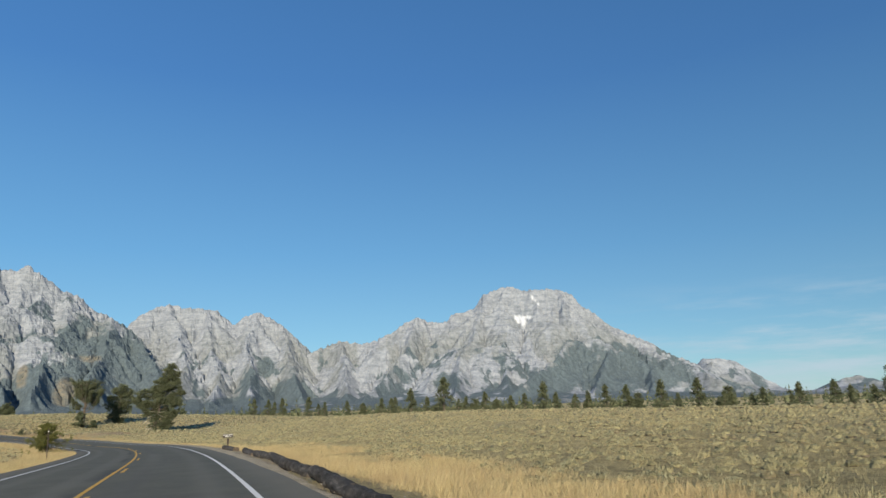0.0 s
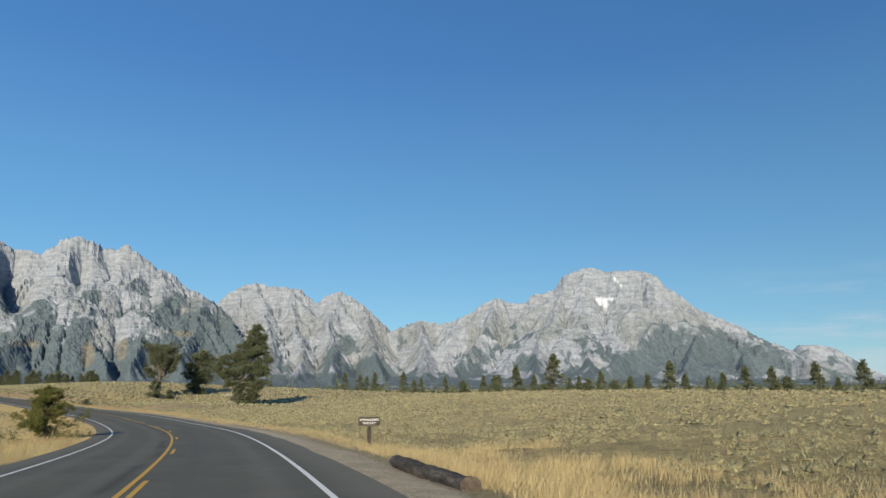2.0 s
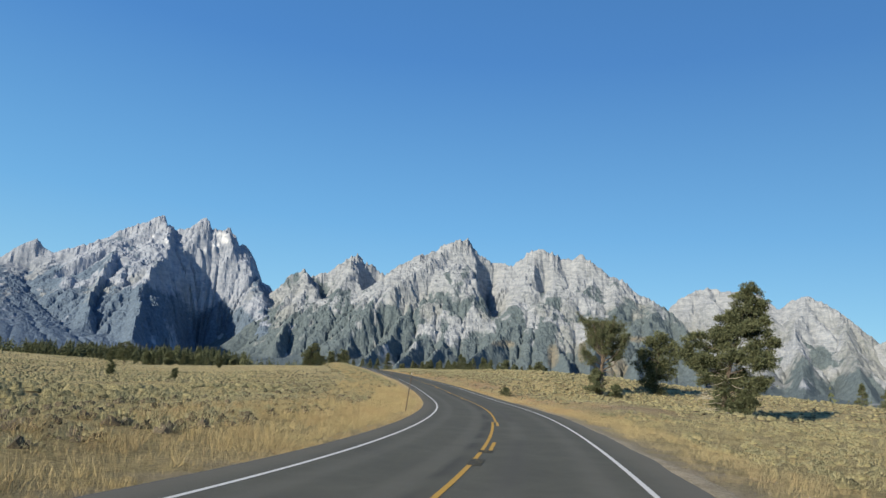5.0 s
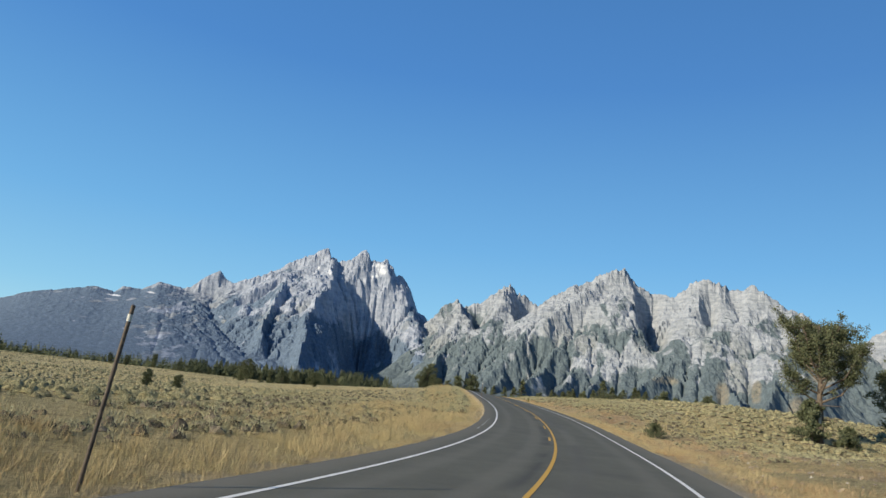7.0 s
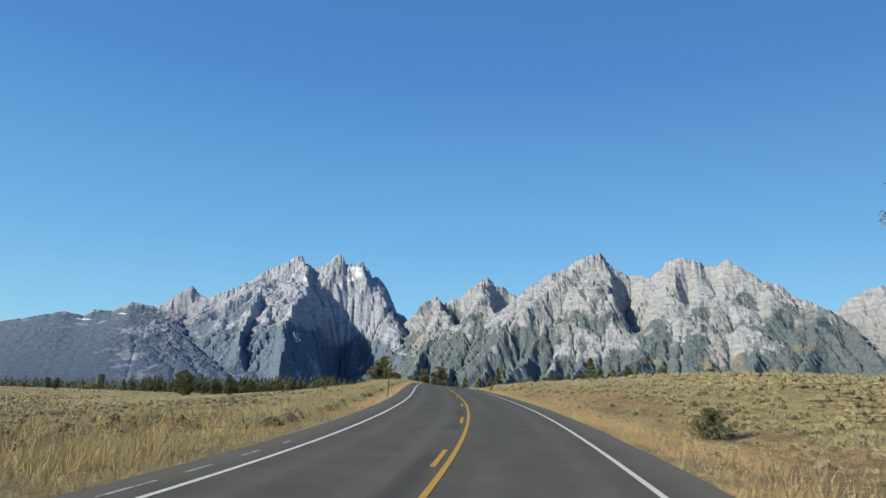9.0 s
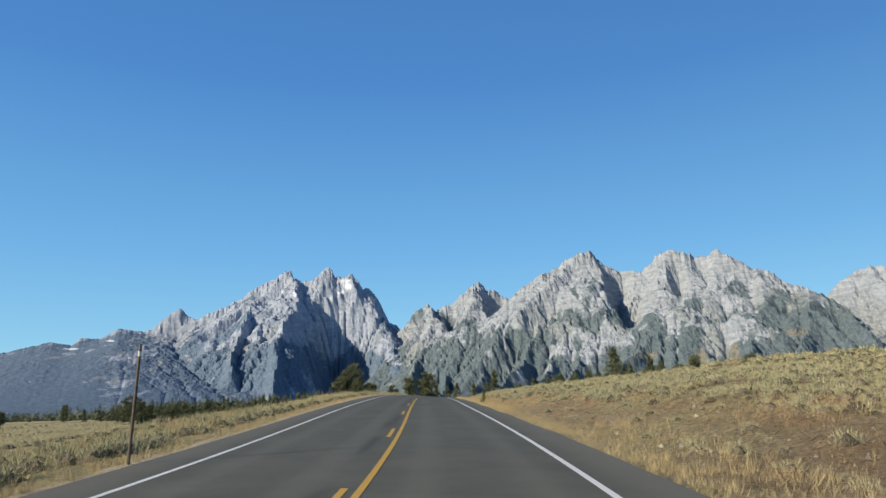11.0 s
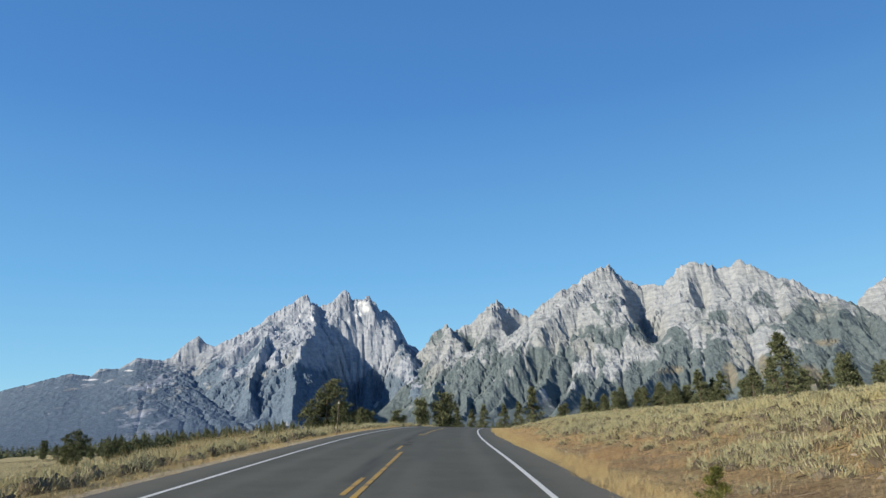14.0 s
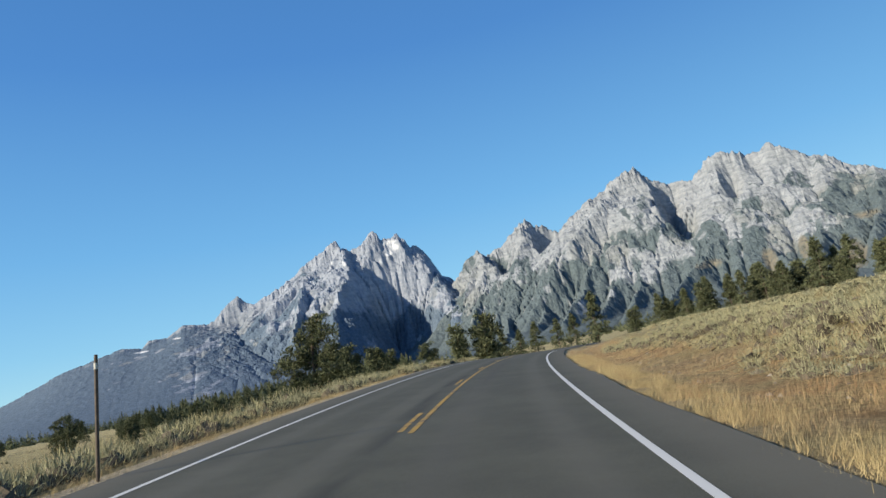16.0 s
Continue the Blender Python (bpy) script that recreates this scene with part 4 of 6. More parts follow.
# ---------------------------------------------------------------- trees
def make_tree(h, seed, style, spread, limbs, tufts, needles, leaf, needle_mat, label, thin=1.0, bole=0.02, single=False):
    """A conifer with a bent, tapering trunk, real limbs and a crown of needle tufts with gaps."""
    rng = np.random.RandomState(seed)
    tree = tagged(new("pine_tree" if style != "spire" else "fir_tree"), label, "tree")
    q = np.linspace(0, 1, 9)
    bend = h * 0.03 * (np.cumsum(rng.normal(size=(9, 2)), 0) * q[:, None] * 0.5)
    line_pts = np.stack([bend[:, 0], bend[:, 1], q * h * (0.97 if style == "spire" else 0.93) - 0.15], 1)
    wood, centres, sizes = [], [], []
    lo = 0.07 if style == "spire" else 0.04
    clump = rng.uniform(0, 2 * np.pi, 5)
    for i in range(limbs):
        z = lo + (1 - lo) * ((i + rng.rand()) / limbs) ** 0.8
        z = min(z, 0.985)
        start = np.array([np.interp(z, q, line_pts[:, k]) for k in range(3)])
        ang = rng.uniform(0, 2 * np.pi)
        if style == "spire":
            length, rise = spread * (1 - z) ** 0.85 * rng.uniform(0.65, 1.15) + 0.03 * h, rng.uniform(-0.35, 0.12)
        else:
            lobe = 0.85 + 0.5 * np.cos(ang * 2 + clump[0] + 5 * z) * rng.rand()
            length, rise = spread * (1 - z) ** 0.6 * lobe * rng.uniform(0.5, 1.15) + 0.04 * h, rng.uniform(-0.12, 0.45)
        out = np.array([math.cos(ang), math.sin(ang), rise])
        out /= np.linalg.norm(out)
        mid = start + out * length * 0.55 + np.array([0, 0, -0.04 * length])
        end = start + out * length + np.array([0, 0, 0.08 * length if style != "spire" else -0.1 * length])
        wood.append(tube([start, mid, end], [h * bole * 0.30 * (1.05 - z), h * bole * 0.18 * (1.05 - z), 0.012], 4))
        if rng.rand() > thin:
            continue
        for k in range(tufts):
            s = rng.uniform(0.35, 1.02)
            c = start + (mid - start) * min(1, s / 0.55) if s < 0.55 else mid + (end - mid) * (s - 0.55) / 0.45
            centres.append(c + rng.normal(size=3) * min(length, 3.5) * np.array([0.11, 0.11, 0.07]))
            sizes.append(leaf * rng.uniform(0.7, 1.3))
    for k in range(max(4, tufts)):
        centres.append(line_pts[-1] + np.array([0, 0, h * 0.03]) + rng.normal(size=3) * h * 0.012)
        sizes.append(leaf)
    if single:
        part("trunk", mesh_np("trunk", *tube(line_pts, h * bole * (1 - 0.88 * q), 8), BARK, True), BARK, tree, "grey-brown bark")
        for v, f in wood:
            part("branch", mesh_np("branch", v, f, BARK, True), BARK, tree)
    else:
        part("trunk", mesh_np("trunk", *merge([tube(line_pts, h * bole * (1 - 0.88 * q), 8)] + [(v, f) for v, f in wood]), BARK, True), BARK, tree, "grey-brown bark")
    centres, sizes = np.repeat(np.array(centres), needles, 0), np.repeat(np.array(sizes), needles)
    d = rng.normal(size=centres.shape)
    d[:, 2] = np.abs(d[:, 2]) * 0.8 + (0.1 if style == "spire" else 0.35)
    d /= np.linalg.norm(d, axis=1)[:, None]
    off = rng.normal(size=centres.shape) * sizes[:, None] * 0.25
    fine = 0.42 if needle_mat == NEEDLE_YOUNG else 1.0
    v = blades(centres + off, centres + off + d * sizes[:, None], sizes * fine * rng.uniform(0.28, 0.5, len(sizes)), rng, True)
    part("crown", tri_mesh("crown", v, needle_mat), needle_mat, tree, "dark green needle tufts" if needle_mat == NEEDLE else "yellow-green needle tufts")
    return tree


def stand(tree, x, y, turn=0.0, scale=1.0, sink=0.1):
    tree.matrix_basis = pose(x, y, float(land(np.array([x]), np.array([y]))[0]) - sink, 0, 0, turn) @ Matrix.Scale(scale, 4)
    return tree


def stand_copy(tree, x, y, turn, scale, sink=0.1, group=""):
    z = float(land(np.array([x]), np.array([y]))[0]) - sink
    return tagged(copy_thing(tree, pose(x, y, z, 0, 0, turn) @ Matrix.Scale(scale / tree.scale[0], 4)), group=group)


def make_vase_pine(h, seed, label):
    """An old pine whose stems spread upwards from a short bole, with needle tufts towards the twig ends."""
    rng = np.random.RandomState(seed)
    tree = tagged(new("pine_tree"), label, "tree")
    bole = [(0, 0, -0.2), (0.1, 0.05, 0.16 * h), (0.05, 0.1, 0.36 * h), (0.15, 0.0, 0.62 * h), (0.1, 0.1, 0.9 * h)]
    part("trunk", mesh_np("trunk", *tube(bole, [0.38, 0.30, 0.24, 0.15, 0.04], 9), BARK, True), BARK, tree, "grey-brown bark")
    part("bare_wood", mesh_np("bare_wood", *tube([(-0.07, -0.10, 0.13 * h), (-0.06, -0.09, 0.19 * h), (-0.05, -0.06, 0.245 * h)], [0.20, 0.26, 0.2], 8), BLEACHED, True), BLEACHED, tree, "bleached bare wood")
    wood, centres = [], []
    for i in range(25):
        a, z0 = 2.4 * i + rng.uniform(-0.5, 0.5), h * rng.uniform(0.30, 0.72)
        reach = h * rng.uniform(0.16, 0.325) * (1.25 - 0.55 * z0 / h)
        top = min(h * (rng.uniform(1.0, 1.06) - 0.45 * reach / h), z0 + h * rng.uniform(0.10, 0.40))
        p0 = np.array([0.1, 0.05, z0])
        p1 = p0 + np.array([math.cos(a) * reach * 0.55, math.sin(a) * reach * 0.55, (top - z0) * 0.3])
        p2 = np.array([math.cos(a) * reach, math.sin(a) * reach, top])
        wood.append(tube([p0, p1, p2], [0.12, 0.08, 0.025], 5))
        for k in range(16):
            q = rng.uniform(0.38, 1.0)
            c = p0 + (p1 - p0) * q / 0.5 if q < 0.5 else p1 + (p2 - p1) * (q - 0.5) / 0.5
            e = c + rng.normal(size=3) * np.array([0.6, 0.6, 0.3]) + np.array([math.cos(a) * 0.35, math.sin(a) * 0.35, 0.6])
            wood.append(tube([c, (c + e) / 2 + rng.normal(size=3) * 0.08, e], [0.035, 0.022, 0.01], 4))
            for m in range(8):
                w = rng.uniform(0.3, 1.1)
                centres.append(c + (e - c) * w + rng.normal(size=3) * 0.16)
    for i in range(9):
        a, z0 = rng.uniform(0, 6.28), h * rng.uniform(0.12, 0.3)
        e = np.array([math.cos(a) * 2.1, math.sin(a) * 2.1, z0 + rng.uniform(-0.6, 0.4)])
        wood.append(tube([(0, 0, z0), e * np.array([0.6, 0.6, 0]) + np.array([0, 0, z0]), e], [0.05, 0.035, 0.01], 4))
    for v, f in wood:
        part("branch", mesh_np("branch", v, f, BARK, True), BARK, tree)
    centres = np.repeat(np.array(centres), 13, 0)
    d = rng.normal(size=centres.shape) + np.array([0, 0, 0.7])
    d /= np.linalg.norm(d, axis=1)[:, None]
    size = rng.uniform(0.13, 0.26, len(centres))
    b = centres + rng.normal(size=centres.shape) * 0.12
    part("crown", tri_mesh("crown", blades(b, b + d * size[:, None], size * 0.42, rng, True), NEEDLE), NEEDLE, tree, "olive-green needle tufts")
    return tree


def make_lobed_pine(h, seed, lobes, tufts, leaf, label, lean=0.0, dead=0, boughs=16):
    """A full-crowned pine: a leaning trunk, a limb to each lobe of the crown (sideways, height, radius), needle tufts round twigs in each lobe, dead twigs low down."""
    rng = np.random.RandomState(seed)
    tree = tagged(new("pine_tree"), label, "tree")
    q = np.linspace(0, 1, 8)
    spine = np.stack([lean * q ** 1.2 + 0.02 * h * rng.normal(size=8) * q, 0.02 * h * rng.normal(size=8) * q, -0.2 + q * (h * 0.95 + 0.2)], 1)
    part("trunk", mesh_np("trunk", *tube(spine, 0.018 * h * (1 - 0.85 * q) + 0.03, 8), BARK, True), BARK, tree, "grey-brown bark")
    roots, tips = [], []
    for x, z, r in lobes:
        at_z = max(0.3, z - 0.9 * r)
        start = np.array([np.interp(at_z, spine[:, 2], spine[:, k]) for k in range(3)])
        centre = np.array([x, rng.uniform(-0.5, 0.5) * r, z])
        mid = (start + centre) / 2 + np.array([0, 0, -0.12 * r])
        part("branch", mesh_np("branch", *tube([start, mid, centre], [0.05 + 0.02 * r, 0.035 + 0.012 * r, 0.02], 5), BARK, True), BARK, tree)
        for k in range(boughs):
            off = rng.normal(size=3) * np.array([1.0, 1.0, 0.8])
            bough = centre + off / np.linalg.norm(off) * r * rng.uniform(0.35, 0.95)
            rb = r * rng.uniform(0.20, 0.40)
            n = max(4, int(tufts * (rb / 0.75) ** 2 / 3.2))
            d = rng.normal(size=(n, 3)) * np.array([1.0, 1.0, 0.45])
            d *= rng.uniform(0.3, 1.1, n)[:, None] / np.linalg.norm(d, axis=1)[:, None]
            tips.append(np.maximum(bough + d * rb, [-99, -99, 0.12]))
            roots.append(np.repeat((0.35 * centre + 0.65 * bough)[None], n, 0))
    roots, tips = np.concatenate(roots), np.concatenate(tips)
    twigs = blades(roots + (tips - roots) * 0.2, tips, np.full(len(tips), 0.05), rng)
    if boughs > 8:
        part("twigs", tri_mesh("twigs", twigs, BARK), BARK, tree, "thin grey twigs")
    per = 12
    c = np.repeat(tips, per, 0) + rng.normal(size=(len(tips) * per, 3)) * leaf * np.array([0.8, 0.8, 0.5])
    d = np.repeat(tips - roots, per, 0)
    d = d / (np.linalg.norm(d, axis=1)[:, None] + 1e-6) * 0.7 + rng.normal(size=c.shape) * 0.6 + np.array([0, 0, 0.45])
    d /= np.linalg.norm(d, axis=1)[:, None]
    size = leaf * rng.uniform(0.8, 1.6, len(c))
    part("crown", tri_mesh("crown", blades(c, c + d * size[:, None], size * rng.uniform(0.28, 0.5, len(c)), rng, True), NEEDLE), NEEDLE, tree, "dark olive-green needle tufts")
    for k in range(dead):
        a, z0 = rng.uniform(2.6, 5.6), h * rng.uniform(0.04, 0.42)
        start = np.array([np.interp(z0, spine[:, 2], spine[:, j]) for j in range(3)])
        end = start + np.array([math.cos(a), math.sin(a), rng.uniform(-0.35, 0.25)]) * h * rng.uniform(0.12, 0.24)
        part("dead_branch", mesh_np("dead_branch", *tube([start, (start + end) / 2 + rng.normal(size=3) * 0.2, end], [0.05, 0.035, 0.012], 4), BLEACHED, True), BLEACHED, tree, "bleached dead branch")
    return tree


BLEACHED, _n, _l, _b = material("bleached_wood", 0.9, 0.1)
_l.new(ramp(_n, _l, noise_node(_n, _l, 5.0, 5, 0.7, stretch=(1, 1, 0.2)), [(0.35, (0.42, 0.37, 0.30)), (0.65, (0.62, 0.57, 0.50))]), _b.inputs["Base Color"])
TREE_A = stand(make_vase_pine(12.7, 11, "old spreading limber pine with a bleached bare trunk"), -105.2, 171.7, 40)
TREE_B = stand(make_lobed_pine(9.3, 12, [(0.9, 8.3, 0.8), (-0.4, 7.3, 1.0), (1.9, 7.0, 1.1), (0.5, 6.2, 1.4), (-1.5, 5.7, 1.0), (2.4, 5.4, 1.0), (0.4, 4.6, 1.5), (-1.6, 3.9, 1.1), (1.9, 3.5, 1.1), (0.1, 2.8, 1.3), (-0.9, 1.8, 1.0), (0.3, 1.0, 0.9)], 90, 0.27, "small dense dark pine between two larger ones", lean=0.9), -104.0, 185.5, 26, 1.17)
TREE_C = stand(make_lobed_pine(19.2, 13, [(3.9, 18.0, 1.3), (3.0, 16.3, 1.6), (5.2, 15.9, 1.3), (3.2, 14.2, 2.1), (5.6, 13.4, 1.3), (0.8, 13.2, 1.7), (3.4, 11.6, 2.4), (5.8, 10.8, 1.5), (-0.4, 11.0, 2.1), (-3.3, 10.6, 1.5), (-4.7, 9.2, 1.2),
                                          (1.1, 8.8, 2.7), (4.8, 8.2, 2.1), (-2.7, 7.8, 2.0), (0.9, 5.8, 2.5), (4.4, 5.2, 1.9), (-2.1, 5.4, 1.4), (1.9, 3.2, 2.0), (4.3, 3.0, 1.4), (-0.1, 2.6, 1.3), (2.7, 1.4, 1.2), (0.0, 0.8, 1.0), (1.9, 0.6, 0.9)], 95, 0.29, "tall ragged dark pine branching down to the ground", lean=3.5, dead=26, boughs=15), -81.5, 162.5, 26, 0.88)
stand(make_tree(4.2, 14, "bush", 2.6, 48, 10, 9, 0.30, NEEDLE, "dark juniper crowding an old pine's foot", 0.95), -105.0, 170.2)
stand(make_tree(2.2, 18, "bush", 1.7, 30, 9, 9, 0.26, NEEDLE, "low dark juniper in the shade of a pine", 0.95), -102.6, 171.6)
stand(make_tree(3.6, 15, "bush", 2.5, 84, 17, 26, 0.14, NEEDLE_YOUNG, "young yellow-green pine on the verge beside the road", 0.92, 0.016, True), -46.5, 71.9)
stand(make_tree(1.5, 16, "bush", 1.5, 44, 11, 11, 0.11, NEEDLE, "low scraggy green bush on the cut bank", 0.9, 0.016), -108.8, 153.9)
stand(make_tree(0.95, 17, "bush", 0.38, 26, 9, 18, 0.06, NEEDLE_YOUNG, "tiny pine sapling beside the road", 0.95, 0.016), -155.0, 173.7, sink=0.02)

stand(make_lobed_pine(7.6, 19, [(1.0, 6.6, 0.9), (0.0, 5.7, 1.2), (1.8, 5.5, 1.0), (-1.3, 4.4, 1.3), (0.8, 4.2, 1.6), (2.0, 4.2, 0.9), (-2.0, 3.0, 1.2), (-0.2, 2.7, 1.7), (1.7, 2.6, 1.3), (-0.8, 1.3, 1.3), (1.2, 1.2, 1.2)], 95, 0.21, "wide dense dark green pine behind the berm", lean=0.6), -231.0, 194.5, 65)
FIRS = [make_tree(9.0, 20 + k, "spire", [2.9, 3.6, 3.2, 3.9][k], 62, 7, 7, 0.45, NEEDLE, "dark green conifer on the sagebrush plain") for k in range(4)]
PINES = [make_lobed_pine(7.0, 30 + k, [(0.15 * math.sin(2.4 * i + k) * (9 - i), 6.3 - 0.6 * i, 0.75 + 0.10 * i - 0.006 * i * i) for i in range(10)] + [(1.3 * math.cos(2.1 * i + k), 4.6 - 0.8 * i, 0.9) for i in range(5)], 17, 0.34, "rounded dark green pine on the sagebrush plain", boughs=6) for k in range(2)]
KINDS = FIRS + PINES
_used = set()


def plant(kind, x, y, height, group):
    t = KINDS[kind % len(KINDS)]
    base_h = 9.0 if t in FIRS else 7.0
    turn = (x * 37 + y * 11) % 360
    if t.name not in _used:
        _used.add(t.name)
        tagged(stand(t, x, y, turn, height / base_h), group=group)
    else:
        stand_copy(t, x, y, turn, height / base_h, 0.1, group)


# conifers behind the sage terrace: (x, y, height)
TERRACE = [(-107, 301, 6.5), (-101, 303, 6.3), (-95, 305, 7.1), (-84, 308, 7.5), (-77, 310, 5.4), (-67, 313, 6.1), (-60, 314, 4.9), (-52, 316, 7.1), (-46, 317, 7.4), (-38, 318, 9.7), (-23, 319, 14.4), (-13, 320, 5.8), (-4, 320, 7.8),
           (1, 320, 4.5), (14, 320, 6.6), (22, 320, 11.5), (29, 319, 6.9), (37, 318, 5.8), (51, 317, 9.6), (60, 315, 9.2), (65, 314, 5.6), (74, 312, 10.6), (81, 310, 5.0), (90, 308, 11.2), (99, 305, 5.2), (114, 300, 6.0), (126, 295, 7.6)]
for k, (x, y, hh) in enumerate(TERRACE):
    plant([0, 1, 2, 3, 0, 2, 4][k % 7], x, y, hh + (1.8 if x < -40 else 3.4) + 0.012 * (x + 60), "conifers behind the sage terrace")
for k, (x, y, hh) in enumerate([(138, 290, 7.7), (144, 287, 5.2), (150, 284, 5.0), (157, 280, 15.0), (163, 276, 9.0), (172, 270, 12.0), (-31, 322, 6.0), (-17, 326, 5.0), (44, 324, 7.0), (8, 326, 6.0), (104, 312, 7.0)]):
    plant(k, x, y, hh + 3.6 + 0.012 * (x + 60), "conifers behind the sage terrace")
_q = np.random.RandomState(43)
for k in range(15):
    a = -96 + 17.5 * k + _q.uniform(-4, 4)
    plant(int(_q.randint(6)), a, 326 - 0.0016 * (a - 10) ** 2 + _q.uniform(-4, 6), _q.uniform(6.0, 9.5), "conifers behind the sage terrace")
# round the far bend of the road
for k, (x, y, hh) in enumerate([(-236.5, 199.5, 4.4), (-239, 203, 4.0), (-243, 201, 5.0), (-250, 207, 4.6), (-254, 210, 4.4), (-262, 219, 5.0), (-274, 230, 8.0), (-272, 234, 9.0), (-275, 236, 8.0), (-280, 242, 6.0), (-285, 248, 6.0), (-268, 241, 5.0),
                                 (-292, 262, 6.5), (-300, 272, 7.5)]):
    plant([4, 5, 5, 4, 5, 4, 5, 4, 0, 1, 2, 3, 1, 2][k], x, y, hh, "pines round the far bend")
for k, (x, y, hh) in enumerate([(-381, 178, 5.6), (-392, 181, 7.3), (-349, 179, 4.9), (-337, 180, 6.1), (-351, 184, 6.7), (-335, 184, 6.4), (-357, 189, 5.6), (-357, 192, 5.2), (-377, 197, 5.7), (-353, 195, 7.4), (-368, 201, 7.3), (-350, 200, 5.1), (-359, 204, 5.8), (-350, 204, 6.1), (-342, 204, 6.1), (-357, 211, 5.6), (-349, 211, 5.4)]):
    plant([4, 5, 0, 4, 5, 2, 4, 5, 1, 4][k % 10], x, y, hh, "pines in the hollow below the berm")
# on the rise beside the road's far bend
for k, (x, y, hh) in enumerate([(-263.5, 250, 8.6), (-258.6, 254, 4.6), (-255, 257, 5.0), (-252, 259, 5.4), (-250, 262, 6.4), (-246, 262, 5.2), (-242, 263, 5.2), (-236, 262, 5.6), (-231, 262, 7.4), (-228, 264, 6.8), (-222, 264, 6.8), (-217, 263, 6.4),
                                 (-213, 264, 5.4), (-180, 212, 4.9), (-206, 247, 6.0), (-198, 250, 5.6)]):
    plant([0, 5, 1, 2, 3, 0, 1, 2, 0, 3, 1, 2, 4, 3, 0, 5][k], x, y, hh, "conifers on the rise by the bend")
_q = np.random.RandomState(41)
for k in range(46):
    a = _q.rand()
    plant(int(_q.randint(6)), -262 + 62 * a + _q.uniform(-4, 4), 255 + 16 * a + _q.uniform(-3, 14), _q.uniform(4.0, 6.6), "conifers on the rise by the bend")
# single trees out on the western plain
for k, (x, y, hh) in enumerate([(-215, 157.6, 3.4), (-548, 158, 9.4), (-477, 164, 6.0), (-427, 133, 5.2), (-517, 130, 6.2), (-170, 118, 2.6), (-140, 118, 1.8), (-404, 180, 3.0), (-450, 176, 4.4)]):
    plant([4, 5, 0, 4, 5, 4, 5, 1, 4][k], x, y, hh, "scattered trees on the western plain")
stand(make_lobed_pine(9.4, 23, [(0.1, 8.3, 1.2), (-1.5, 7.3, 1.4), (1.5, 7.2, 1.4), (0.0, 6.4, 2.0), (-2.6, 5.6, 1.5), (2.6, 5.4, 1.5), (0.2, 4.6, 2.3), (-3.1, 3.7, 1.5), (3.0, 3.5, 1.4), (-1.3, 2.7, 1.6), (1.3, 2.5, 1.5)], 70, 0.27, "broad round-crowned pine alone on the plain", boughs=12), -329.2, 168.5, 20)


def wood_strip(name, places, heights, seed, label, whorls=9, per=7):
    """Many conifers far off, joined: each a stem of drooping boughs."""
    rng = np.random.RandomState(seed)
    n = len(places)
    q = np.repeat(np.linspace(0.08, 0.95, whorls), per)
    base = np.repeat(places, whorls * per, 0)
    hh = np.repeat(heights, whorls * per)
    qq = np.tile(q, n) + rng.uniform(-0.04, 0.04, n * whorls * per)
    ang = rng.uniform(0, 2 * np.pi, len(qq))
    wide = np.repeat(rng.uniform(0.20, 0.36, n), whorls * per)
    r = hh * wide * np.clip(1 - qq, 0.03, 1) ** 0.75 * rng.uniform(0.6, 1.3, len(qq))
    root = base + np.stack([0 * qq, 0 * qq, qq * hh + 0.10 * hh], 1)
    tip = base + np.stack([np.cos(ang) * r, np.sin(ang) * r, qq * hh - 0.05 * hh], 1)
    v = blades(root, tip, hh * 1.1 / per * np.clip(1.1 - qq, 0.2, 1) * (1.0 if whorls < 9 else 0.8), rng, True)
    return tagged(new(name, tri_mesh(name, v, NEEDLE)), label, "forest", kind="stuff")


_r = np.random.RandomState(77)


def scatter_polar(cx, cy, a0, a1, d0, d1, n, clump):
    a, d = np.radians(_r.uniform(a0, a1, n)), np.sqrt(_r.uniform(d0 ** 2, d1 ** 2, n))
    x, y = cx - np.sin(a) * d, cy + np.cos(a) * d
    keep = fbm(x / clump, y / clump, 3, 91) > 0.47
    x, y = x[keep], y[keep]
    return np.stack([x, y, land(x, y) - 0.2], 1)


_line = np.array([(-602, 352), (-612, 300), (-604, 255), (-586, 215), (-570, 180)], float)
_t = np.sort(_r.rand(340)) * 3.999
_k = _t.astype(int)
p = _line[_k] + (_line[_k + 1] - _line[_k]) * (_t - _k)[:, None] + _r.normal(size=(340, 2)) * np.array([13, 5])
p = np.concatenate([p, land(p[:, 0], p[:, 1])[:, None] - 0.2], 1)
wood_strip("conifer_belt", p, _r.uniform(10, 18, len(p)) - 1.8 * _t, 1, "dark conifer belt across the plain", 13, 10)
p = scatter_polar(-89, 128, 60, 118, 700, 1700, 2600, 120)
wood_strip("far_forest", p, _r.uniform(10, 17, len(p)), 2, "distant dark forest edge below the mountains", 5, 4)
p = scatter_polar(-20, 50, -40, 60, 420, 1500, 2200, 110)
wood_strip("far_forest", p, _r.uniform(8, 15, len(p)), 3, "distant dark forest edge below the mountains", 5, 4)


# ---------------------------------------------------------------- sagebrush and dry grass
def beside(s0, s1, u0, u1, n, rng):
    s, u = rng.uniform(s0, s1, n), rng.uniform(u0, u1, n) * rng.choice([-1, 1], n)
    p = on_road(s, u)
    s2, u2 = road_coords(p[:, 0], p[:, 1])
    ok = np.abs(u2) > u0 * 0.98
    return p[ok, 0], p[ok, 1], s2[ok], u2[ok]


